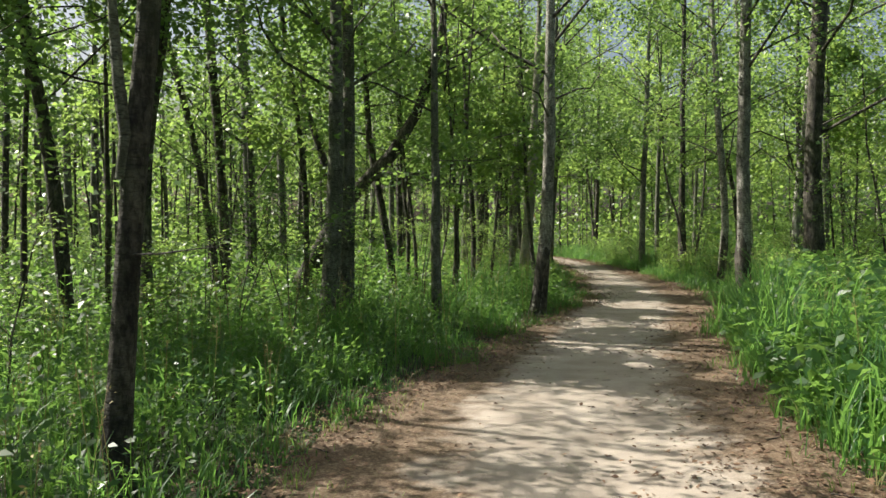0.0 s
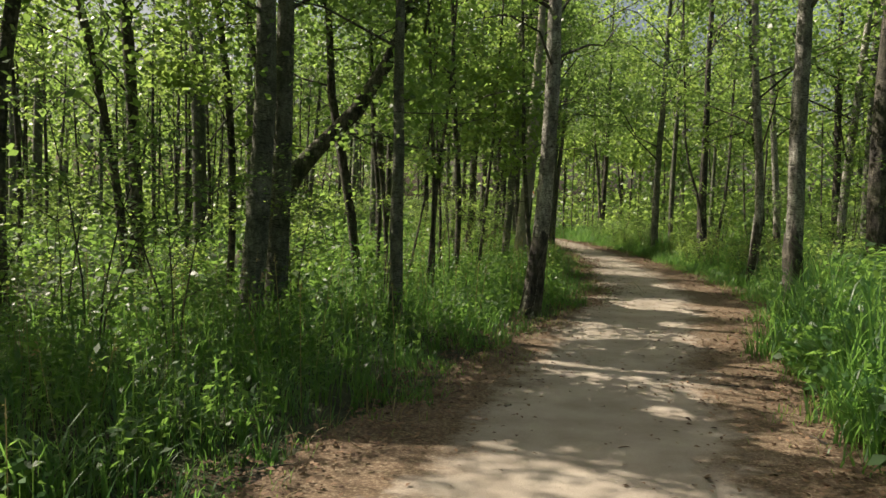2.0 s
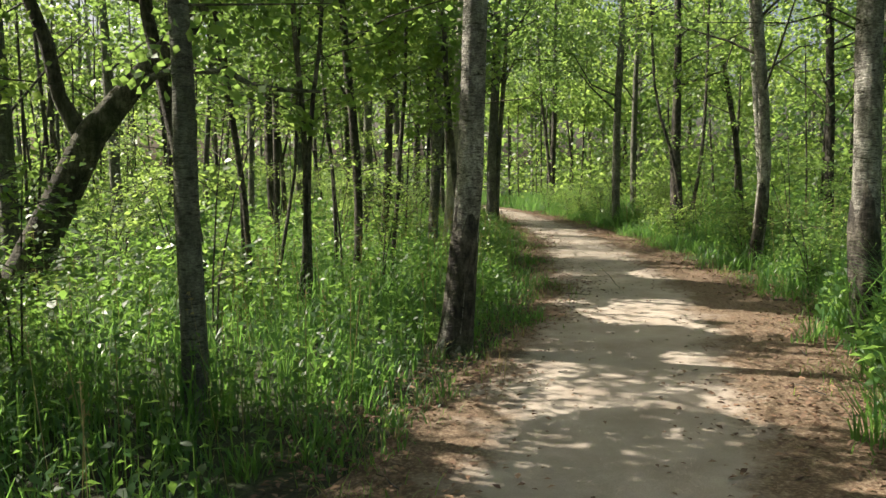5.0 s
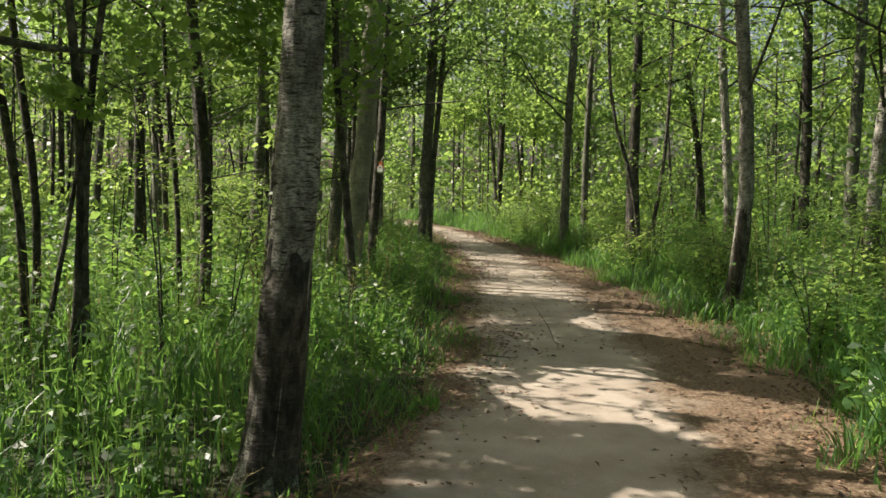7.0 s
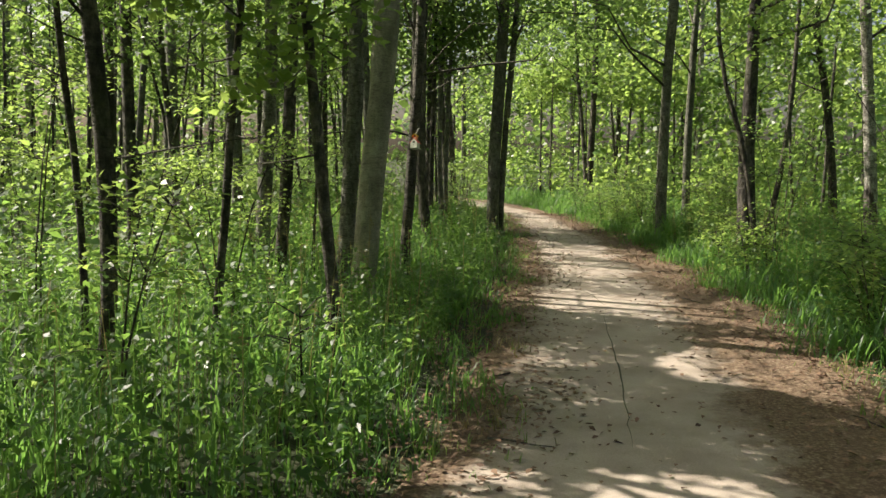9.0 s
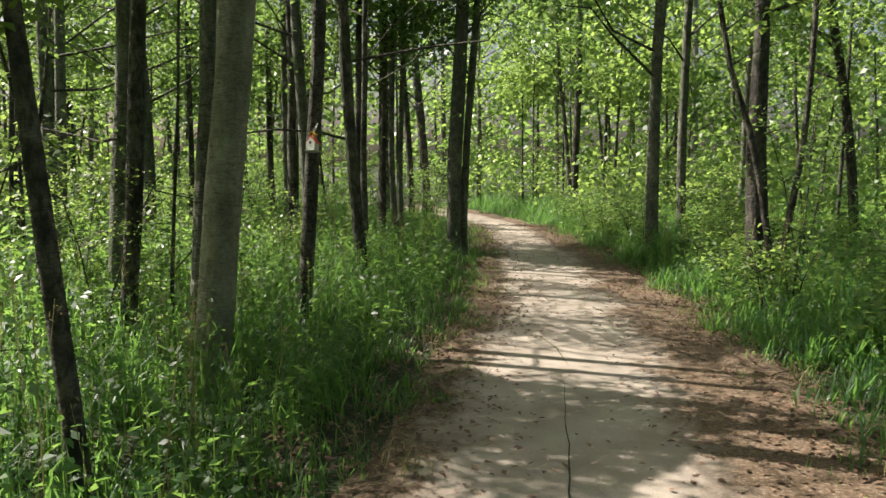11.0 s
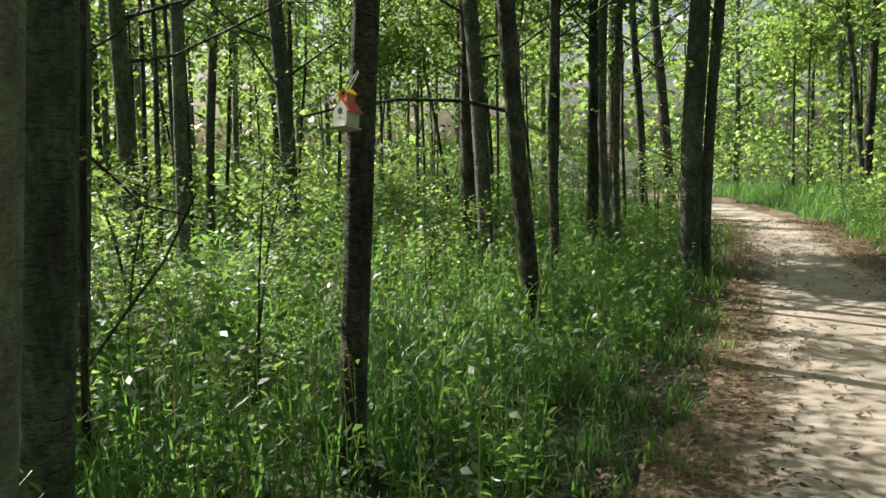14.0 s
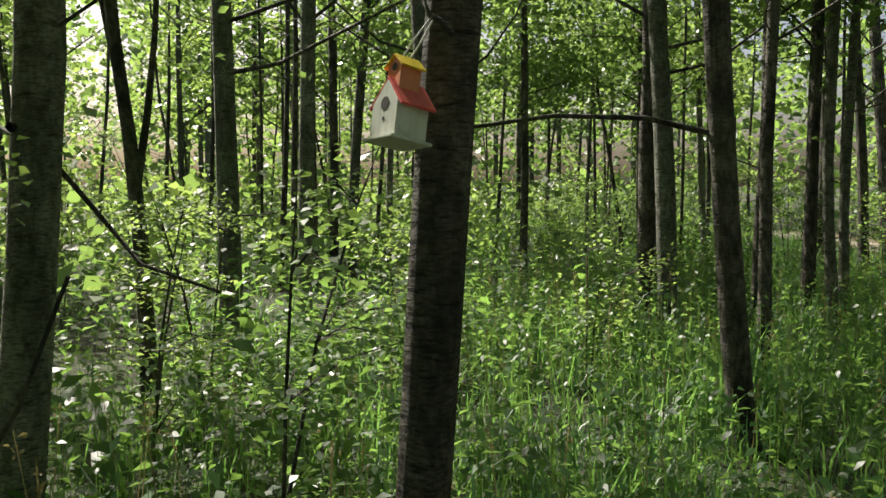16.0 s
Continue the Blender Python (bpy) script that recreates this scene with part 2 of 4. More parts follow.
def build_track():
    """Packed sand, slightly dished, with an uneven margin."""
    ys, across = np.arange(-12, 50, 0.25), np.linspace(0, 1, 19)
    verts, uvs = [], []
    for y in ys:
        l, r = track_edges(y)
        l += -0.12 + 0.16 * noise.noise(Vector((0, y * 0.9, 1)))
        r += 0.12 + 0.16 * noise.noise(Vector((5, y * 0.9, 1)))
        worn = np.interp(y, [4, 9.5, 15, 22, 30], [0.12, 0.06, -0.09, -0.02, 0.0])   # the walked line wanders
        for u in across:
            x = l + (r - l) * u
            z = 0.004 + 0.018 * noise.noise(Vector((x * 1.1, y * 1.1, 2))) - 0.03 * max(0, abs(u - 0.5) * 2 - 0.9) * 10 * 0.6
            verts.append((x, y, z + 0.01))
            uvs.append((u - worn, y))
    w = len(across)
    faces = [(j * w + i, j * w + i + 1, (j + 1) * w + i + 1, (j + 1) * w + i) for j in range(len(ys) - 1) for i in range(w - 1)]
    me = mesh_from("path", verts, faces, [SAND], smooth=True)
    layer = me.uv_layers.new(name="across")
    layer.data.foreach_set("uv", np.array([uvs[v] for f in faces for v in f], dtype=np.float32).ravel())
    return tagged(new("path", me), "packed sandy footpath with brown leaf litter at its margins", "path", kind="structure")


build_ground()
build_track()

# ---- trees ----
LABELS = {"dark": "slender woodland tree with dark furrowed bark and green leaves",
          "wrinkled": "poplar tree with dark wrinkled bark ringed by fine ridges",
          "pale": "straight poplar tree with grey-green bark and green leaves",
          "smooth": "poplar tree with smooth pale bark and small dark knots",
          "white": "poplar tree with pale banded bark and dark knots"}
TRUNKS = []


def axis_of(x, y, seen, bend):
    """The trunk's centre line as a function of height: slope, bend and the compass angle in which it leans."""
    slope, curve, angle = bend
    ca, sa = math.cos(radians(angle)), math.sin(radians(angle))

    def at(z):
        if z <= seen:
            u = slope * z + curve * z * z
        else:
            u = slope * seen + curve * seen * seen + max(-0.12, min(0.12, slope + 2 * curve * seen)) * (z - seen) * 0.5
        sway = 0.022 * min(1, max(0, z)) * noise.noise(Vector((x * 3.1, y * 2.3, z * 0.9)))
        return Vector((ca * u + sway, sa * u - sway * 0.6, z))
    return at


def massed(p, scale=1.0, edge=0.25):
    """Where foliage gathers: masses about a metre across, with gaps between."""
    q = p * scale
    a = np.sin(q[:, 0] * 3.1 + 1.7 * np.sin(q[:, 1] * 1.9 + q[:, 2])) + np.sin(q[:, 1] * 2.7 + 1.4 * np.sin(q[:, 2] * 2.3 + q[:, 0] * 0.8)) + np.sin(q[:, 2] * 3.3 + 1.2 * np.sin(q[:, 0] * 2.1 - q[:, 1]))
    return a > edge


# sun and shade patches on the ground that the crowns are shaped to cast (x, y, radius)
SUN_PATCHES = ((-1.2, 16.0, 1.8), (-0.6, 20.0, 1.7), (0.8, 18.7, 1.1), (-1.2, 26.2, 2.6), (-3.5, 28.5, 2.0), (1.7, 27.6, 0.8), (4.5, 14.7, 0.8), (3.8, 9.5, 1.8), (5.3, 13.0, 1.2), (3.7, 12.7, 1.1), (3.3, 15.7, 0.8), (4.7, 18.8, 0.8), (-1.4, 8.9, 0.5), (5.5, 20.6, 0.8), (0.0, 25.0, 1.3), (6.5, 17.5, 1.2), (6.2, 25.0, 1.3), (4.6, 26.5, 0.8), (7.0, 34.0, 2.5), (-4.5, 9.5, 1.5))
SHADE_PATCHES = ((2.2, 20.3, 1.3), (3.6, 17.3, 1.3), (2.4, 14.9, 1.4), (-0.3, 9.6, 1.5), (7.5, 14.0, 1.3), (3.0, 24.5, 0.9), (0.8, 23.5, 1.1), (0.2, 29.6, 1.5), (1.2, 31.6, 1.5), (-5.5, 16.0, 2.0), (-2.2, 7.2, 0.8), (-0.2, 11.3, 1.1), (2.0, 11.4, 0.9))


def leafy(p):
    """Which leaves of a crown there are: masses with gaps between, thinned where sun is to fall, whole where shade is.
    """
    run = (p[:, 2] - 0.5) / sun_way.z
    gx, gy = p[:, 0] - sun_way.x * run, p[:, 1] - sun_way.y * run
    keep, high = massed(p, 0.5, 0.22), p[:, 2] > 1.6
    for x, y, rad in SHADE_PATCHES:
        keep |= ((gx - x) ** 2 + (gy - y) ** 2 < rad ** 2) & high
    for x, y, rad in SUN_PATCHES:
        d = np.hypot(gx - x, gy - y) / rad
        keep &= ~((d + 0.35 * np.sin(gx * 5) * np.sin(gy * 4) < 1) & high & (rng.random(len(p)) < 0.93))
    return keep


def crown_of(at, radius, h0, top, spread, leaves, size, seed, limb_from=None):
    """Limbs as tubes, and the leaf centres along them."""
    r = random.Random(seed)
    pieces, centres = [], []
    limbs = max(6, int((top - h0) * 2.3))
    for i in range(limbs):
        k = (i + r.random()) / limbs
        z = h0 + (top - h0) * k * 0.96
        a = r.uniform(0, 2 * math.pi)
        reach = spread * (0.55 + 0.9 * math.sin(math.pi * min(1, 0.25 + k * 0.75))) * r.uniform(0.6, 1.15)
        rise = r.uniform(0.25, 0.95) * reach
        start = at(z)
        pts = [start]
        for s in (0.35, 0.7, 1.0):
            jit = Vector((r.uniform(-1, 1), r.uniform(-1, 1), r.uniform(-1, 1))) * 0.13 * reach
            pts.append(start + Vector((math.cos(a) * reach * s, math.sin(a) * reach * s, rise * s * (1.25 - 0.4 * s))) + jit)
        rr = max(0.006, min(radius * 0.28, 0.012 * reach))
        pieces.append(tube(pts, [rr, rr * 0.75, rr * 0.5, rr * 0.2], 4))
        n = max(4, int(leaves / limbs))
        sel = np.clip(rng.beta(2.2, 1.3, n), 0, 1) * 2.999
        arr = np.array([list(p) for p in pts])
        idx = sel.astype(int)
        frac = (sel - idx)[:, None]
        base = arr[idx] * (1 - frac) + arr[idx + 1] * frac
        # leaves sit in tufts about a few twigs
        tufts = rng.normal(scale=0.27 * reach, size=(max(3, n // 34), 3)) * np.array([1, 1, 0.7])
        base += tufts[rng.integers(0, len(tufts), n)] + rng.normal(scale=0.05 * reach + 0.05, size=(n, 3)) * np.array([1, 1, 0.6])
        centres.append(base)
    return pieces, np.concatenate(centres)


def branch_on(root, points, r0, r1, name="branch", bark="dark"):
    """A limb of its own on a tree, through points of the place."""
    pts = [Vector(p) - root.location for p in points]
    radii = [r0 + (r1 - r0) * i / (len(pts) - 1) for i in range(len(pts))]
    v, f = tube(pts, radii, 8, 0.15, pts[0].x)
    child(name, mesh_from(name, v, f, [BARK[bark]], smooth=True), root)


def tree(x, y, rb, rt, seen, bend, bark, h0=None, top=None, spread=None, leaves=None, size=None, sides=12, far=False, dense=None):
    """A woodland tree: tapered trunk that flares at its foot, dead stubs, limbs and leaves."""
    r = random.Random(int(x * 917 + y * 331))
    thick = max(rb, rt)
    top = top or (min(9.5, 5.5 + thick * 35) if x < 3.5 else min(13, 6.5 + thick * 45)) * r.uniform(0.9, 1.1)
    at = axis_of(x, y, seen, bend)
    root = thing("tree", (x, y, 0), LABELS[bark] + (", among others" if far else ""), "tree", "woodland trees")
    zs = [-0.15, 0, 0.12, 0.3, 0.6] + [0.6 + (top - 0.6) * (i / 12) for i in range(1, 13)]
    radii = []
    for z in zs:
        if z <= seen:
            rad = rb + (rt - rb) * max(0, z) / max(seen, 0.1)
        else:
            rad = rt + (0.012 - rt) * (z - seen) / (top - seen)
        flare = 1 + 0.45 * math.exp(-max(0, z) / 0.13) if not far else 1.1
        radii.append(max(0.008, rad * flare))
    v, f = tube([at(z) for z in zs], radii, sides, 0.16, x)
    child("trunk", mesh_from("trunk", v, f, [BARK[bark]], smooth=True), root)
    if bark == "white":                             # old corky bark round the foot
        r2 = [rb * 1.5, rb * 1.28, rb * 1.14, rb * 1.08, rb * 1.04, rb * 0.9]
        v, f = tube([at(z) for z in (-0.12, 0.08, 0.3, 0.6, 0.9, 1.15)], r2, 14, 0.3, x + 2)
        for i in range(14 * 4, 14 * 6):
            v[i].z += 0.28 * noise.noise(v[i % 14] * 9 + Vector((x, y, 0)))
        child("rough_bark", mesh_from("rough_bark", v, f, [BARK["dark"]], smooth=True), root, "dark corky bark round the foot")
    slim = thick < 0.05
    h0 = h0 if h0 is not None else (r.uniform(1.5, 2.3) if slim else r.uniform(1.9, 3.4))
    spread = spread or (0.75 if slim else 1.45 + 3.5 * thick)
    leaves = leaves or (2200 if slim else 9000)
    size = size or 0.086
    # dense: extra leaves overhead, to deepen the shade below
    if dense:
        leaves = int(leaves * dense)
    elif (x < 0.3 and 13 < y < 34 and not (x > -2.5 and 18.3 < y < 22.3)) or (x < 3 and y >= 34):   # fewer leaves, so that sun reaches the floor and the far foliage
        leaves = int(leaves * 0.42)
    elif not far and x < 3 and y < 24:
        # more leaves by the track, to shade it
        leaves = int(leaves * 1.6)
    tall = 0.2 < x < 2.7 and 19.5 < y < 22.8        # these carry their leaves high
    if tall:
        h0 = max(h0, 3.2)
    if y < 1 or x < -13 or x > 18:                  # seldom seen: fewer and larger leaves
        leaves, size = int(leaves * 0.4), size * 1.25
    if not far and x < 3 and 20 < y < 27:           # small-leaved by the birdhouse
        leaves, size = int(leaves * 1.3), 0.062
    pieces, centres = crown_of(at, rt, h0, top, spread, leaves, size, int(x * 77 + y * 13))
    names = ["limb"] * len(pieces)
    if not far:
        for _ in range(r.randint(1, 2)):            # dead lower twigs
            names.append("dead_twig")
            z, a, n = r.uniform(1.2, min(top, 4)), r.uniform(0, 6.28), r.uniform(0.25, 0.9)
            p = at(z)
            d = Vector((math.cos(a), math.sin(a), r.uniform(-0.2, 0.5)))
            side = Vector((-d.y, d.x, 0.2)) * r.uniform(-0.2, 0.2)
            pieces.append(tube([p, p + d * n * 0.5 + side * n, p + d * n], [0.008, 0.006, 0.003], 5))
    if far:
        v, f = join(pieces)
        tagged(child("branchwork", mesh_from("branchwork", v, f, [BARK["dark"]]), root), kind="stuff")
    else:
        for name, (v, f) in zip(names, pieces):
            child(name, mesh_from(name, v, f, [BARK["dark"]], smooth=True), root)
    centres = centres[(centres[:, 2] > (2.7 if tall else 0.5)) & leafy(centres + np.array([x, y, 0]))]
    child("crown", quad_mesh("crown", leaf_quads(centres, size), [LEAF_YOUNG_LIT if slim else LEAF]), root)
    TRUNKS.append((x, y, thick))
    return root


# the trees that line the track, and four added for shade: foot, radii, height up to which they were fitted, lean, bark
forked_tree = tree(-1.83, 4.68, 0.084, 0.061, 2.8, (0.051, 0.0081, 21), "dark")
bent_tree = tree(-4.85, 10.89, 0.104, 0.072, 4.2, (-0.035, -0.0207, 21), "dark")
tree(-3.84, 11.06, 0.086, 0.063, 4.0, (-0.094, 0.0360, 19), "dark")
tree(-3.68, 13.87, 0.062, 0.048, 4.6, (-0.064, -0.0261, 15), "dark")
tree(-3.54, 13.87, 0.086, 0.067, 5.1, (-0.031, -0.0056, 14), "dark")
tree(-4.47, 19.70, 0.135, 0.122, 6.3, (-0.006, -0.0046, 13), "pale")
tree(-2.12, 12.77, 0.048, 0.039, 4.4, (0.089, -0.0345, 9), "dark")
tree(-1.62, 11.72, 0.140, 0.104, 2.8, (0.093, -0.0153, 17), "pale")
tree(-1.41, 12.10, 0.135, 0.097, 2.9, (0.025, -0.0027, 15), "pale")
tree(-0.93, 16.15, 0.080, 0.068, 2.9, (-0.074, -0.0294, 8), "dark", h0=3.1, dense=1.6)
tree(-0.10, 12.09, 0.078, 0.057, 2.9, (0.011, -0.0057, 6), "pale")
tree(1.54, 13.81, 0.114, 0.098, 2.6, (0.128, -0.0215, -3), "white")
tree(4.96, 13.85, 0.119, 0.098, 3.5, (-0.039, 0.0084, -24), "white")
tree(6.53, 14.74, 0.178, 0.131, 4.6, (-0.056, 0.0116, -26), "dark")
tree(6.73, 28.45, 0.099, 0.088, 4.5, (-0.021, 0.0083, -14), "pale")
tree(6.96, 24.43, 0.136, 0.083, 3.0, (-0.049, 0.0101, -22), "dark")
tree(6.73, 23.35, 0.036, 0.029, 2.7, (-0.051, -0.0600, -23), "dark")
tree(7.42, 25.15, 0.045, 0.032, 2.7, (0.222, -0.0354, -24), "dark")
tree(7.59, 29.87, 0.086, 0.067, 3.7, (-0.023, 0.0074, -16), "pale")
tree(10.16, 28.78, 0.078, 0.066, 4.1, (-0.046, -0.0203, -24), "dark")
tree(9.50, 25.96, 0.101, 0.081, 3.9, (-0.064, -0.0047, -26), "white")
tree(6.75, 37.52, 0.065, 0.050, 3.8, (-0.036, -0.0149, -8), "dark")
tree(6.17, 18.79, 0.086, 0.073, 3.5, (0.111, -0.0350, -26), "white")
tree(11.03, 25.99, 0.112, 0.087, 4.6, (-0.003, -0.0043, -29), "dark")
tree(7.93, 19.00, 0.088, 0.073, 3.2, (-0.034, 0.0251, -33), "white")
tree(-0.54, 16.50, 0.036, 0.030, 2.7, (0.038, -0.0462, 14), "dark")
tree(-0.19, 15.74, 0.022, 0.015, 1.5, (0.205, -0.0140, 12), "dark")
tree(0.13, 15.36, 0.030, 0.026, 2.7, (0.146, -0.0475, 10), "dark")
tree(0.28, 15.39, 0.028, 0.021, 2.6, (-0.082, 0.0485, 10), "dark")
tree(-1.15, 22.78, 0.080, 0.067, 3.2, (-0.015, 0.0, 13), "dark", h0=2.4, dense=2.0)
tree(-0.76, 17.28, 0.037, 0.032, 2.5, (0.112, -0.0600, 20), "dark")
tree(0.58, 17.60, 0.049, 0.053, 2.4, (0.106, -0.0497, 22), "dark")
tree(0.32, 17.94, 0.026, 0.022, 1.9, (0.039, -0.0395, 24), "dark")
tree(1.03, 18.50, 0.032, 0.027, 2.6, (0.073, 0.0044, 16), "dark")
tree(2.00, 18.18, 0.047, 0.035, 2.5, (-0.101, 0.0041, 8), "dark")
tree(3.54, 28.70, 0.120, 0.114, 3.1, (0.008, 0.0091, 1), "pale")
tree(3.71, 28.82, 0.061, 0.061, 3.1, (-0.007, 0.0186, 0), "pale")
tree(1.91, 20.24, 0.121, 0.121, 2.3, (0.098, -0.0007, 23), "smooth")
tree(0.88, 21.57, 0.065, 0.065, 2.5, (0.064, 0.0011, 27), "dark", dense=2.0)
tree(2.22, 22.03, 0.061, 0.061, 2.1, (0.056, 0.0064, 24), "wrinkled")
scarred_tree = tree(2.42, 25.34, 0.077, 0.072, 2.6, (-0.106, 0.0105, 11), "dark")
tree(0.91, 28.73, 0.091, 0.070, 2.3, (0.011, -0.0024, 16), "dark")
tree(1.26, 28.30, 0.090, 0.086, 3.2, (-0.023, -0.0072, 14), "pale")
tree(1.91, 29.02, 0.056, 0.049, 3.3, (0.029, -0.0010, 9), "dark")
tree(2.33, 29.39, 0.054, 0.047, 3.0, (-0.005, 0.0078, 7), "dark")
tree(2.60, 29.27, 0.057, 0.050, 3.3, (-0.099, 0.0244, 6), "pale")
tree(2.65, 29.59, 0.051, 0.044, 3.3, (-0.039, 0.0160, 6), "pale")
tree(2.60, 35.27, 0.089, 0.072, 3.6, (-0.031, -0.0066, 4), "dark")
tree(2.81, 41.56, 0.153, 0.123, 4.8, (-0.056, -0.0049, 2), "dark")
tree(-1.55, 25.56, 0.098, 0.075, 3.0, (0.001, -0.0020, 38), "pale")
tree(-2.34, 27.50, 0.082, 0.079, 3.4, (0.026, 0.0012, 34), "pale")
tree(-4.19, 30.97, 0.078, 0.068, 4.1, (0.033, 0.0095, 33), "pale", h0=2.4, dense=1.5)
# two trees added among the far trunks, leafy to darken the floor there
tree(-1.60, 31.50, 0.062, 0.050, 3.6, (0.030, -0.0060, 60), "dark", h0=2.3, dense=1.5)
tree(-0.30, 33.00, 0.074, 0.060, 3.6, (-0.025, 0.0040, 30), "dark", h0=2.3, dense=1.5)
tree(-1.28, 28.27, 0.108, 0.094, 3.4, (0.024, -0.0133, 28), "pale")
split_tree = tree(-1.14, 24.34, 0.054, 0.042, 2.5, (0.013, -0.0279, 48), "dark")
tree(2.22, 27.31, 0.055, 0.041, 2.9, (-0.001, 0.0045, 8), "dark")
tree(2.25, 30.33, 0.079, 0.059, 3.1, (0.002, 0.0021, 5), "dark")
tree(1.67, 20.79, 0.084, 0.082, 2.0, (0.077, 0.0029, 43), "pale")
mossy_tree = tree(0.52, 22.23, 0.086, 0.080, 2.1, (0.101, -0.0078, 56), "pale")
# added, not fitted: its low crown shades the left verge
tree(-0.90, 21.40, 0.058, 0.048, 3.4, (0.030, -0.0050, 20), "dark", h0=2.2, dense=2.0)
# added out of view, to shade the verge near the start
tree(-4.90, 8.30, 0.080, 0.065, 3.4, (-0.030, 0.0050, 20), "dark", h0=2.2, dense=2.0)
young_tree = tree(1.26, 21.49, 0.019, 0.011, 2.0, (0.034, 0.0121, 41), "dark")

def clear(x, y, gap, room=0.45):
    l, r = track_edges(y)
    if l - gap < x < r + gap:
        return False
    return all((x - a) ** 2 + (y - b) ** 2 > room ** 2 for a, b, _ in TRUNKS)


# the wood behind and around the trees that line the track
pick = random.Random(3)
made = 0
while made < 180:
    x, y = pick.uniform(-26, 32), pick.uniform(-9, 58)
    l, r = track_edges(y)
    out = l - x if x < (l + r) / 2 else x - r
    if not clear(x, y, 1.2, 1.1):
        continue
    inside = (-4.5 < x < l and 8 < y < 30) or (r < x < 10 and 10 < y < 31) or (x < l and x > -2.2 and 0 < y < 9)
    if inside or (abs(x) < 8 and -2 < y < 8 and -6 < x < 5):
        continue
    far = out > 9 or y > 34
    kind = pick.choice(["dark", "dark", "pale", "pale", "white"])
    rb = pick.uniform(0.045, 0.13)
    tree(x, y, rb, rb * 0.85, 4.0, (pick.uniform(-0.06, 0.06), pick.uniform(-0.008, 0.008), pick.uniform(0, 360)), kind,
         h0=pick.uniform(1.6, 3.6), top=pick.uniform(7, 9.5) if x < l else pick.uniform(8.5, 13), spread=pick.uniform(1.3, 1.9), leaves=4900 if far else 7000, size=0.16 if far else 0.1, sides=8, far=True)
    made += 1


# thin dark poles that fill the depth of the wood
made = 0
while made < 150:
    x, y = pick.uniform(-16, 17), pick.uniform(9, 46)
    l, r = track_edges(y)
    if not clear(x, y, 1.6, 0.5) or (l - 5 < x < r + 3 and y < 30):
        continue
    rb = pick.uniform(0.022, 0.045)
    tree(x, y, rb, rb * 0.8, 3.2, (pick.uniform(-0.12, 0.12), pick.uniform(-0.03, 0.03), pick.uniform(0, 360)), "dark",
         h0=pick.uniform(2.4, 3.4), top=pick.uniform(4.5, 7), spread=0.8, leaves=1700, size=0.1, sides=6, far=True)
    made += 1


def leaning_tree():
    """The dark old tree that leans and forks low, with a long bare bough."""
    root = thing("leaning_tree", (-2.62, 15.6, 0), "dark old tree leaning low, forked, with a long bare bough", "tree")
    o = Vector((-2.62, 15.6, 0))
    def local(pts):
        return [Vector(p) - o for p in pts]
    stem = [(-2.75, 15.6, -0.1), (-2.6, 15.6, 0.4), (-2.21, 15.6, 1.12), (-1.84, 15.6, 1.84), (-1.42, 15.6, 2.3), (-0.96, 15.6, 2.76), (-0.5, 15.6, 3.5), (-0.1, 15.7, 4.6), (0.1, 15.8, 6.0), (0.15, 15.9, 7.6)]
    v, f = tube(local(stem), [0.25, 0.19, 0.165, 0.15, 0.125, 0.11, 0.095, 0.08, 0.055, 0.02], 12, 0.2, 4)
    child("trunk", mesh_from("trunk", v, f, [BARK["dark"]], smooth=True), root)
    limb = [(-1.9, 15.6, 1.75), (-2.13, 15.6, 2.2), (-2.2, 15.55, 2.7), (-2.5, 15.5, 3.6), (-2.7, 15.4, 5.2)]
    v, f = tube(local(limb), [0.1, 0.075, 0.065, 0.05, 0.02], 9, 0.15, 2)
    child("limb", mesh_from("limb", v, f, [BARK["dark"]], smooth=True), root)
    bough = [(-1.35, 15.55, 2.33), (-1.0, 15.35, 2.42), (-0.46, 15.3, 2.4), (-0.23, 15.3, 2.27), (0.05, 15.3, 2.23), (0.4, 15.3, 2.21)]
    v, f = tube(local(bough), [0.04, 0.034, 0.03, 0.028, 0.024, 0.014], 8, 0.1, 2)
    child("bough", mesh_from("bough", v, f, [BARK["pale"]], smooth=True), root, "long bare grey bough")
    def up(z):
        return Vector((2.6 + 0.05 * (z - 3), 0.1, z))
    pieces, centres = crown_of(up, 0.08, 3.7, 8.5, 1.6, 8000, 0.086, 5)
    for v, f in pieces:
        child("branch", mesh_from("branch", v, f, [BARK["dark"]], smooth=True), root)
    child("crown", quad_mesh("crown", leaf_quads(centres[leafy(centres + np.array(o))], 0.086), [LEAF]), root)


leaning_tree()


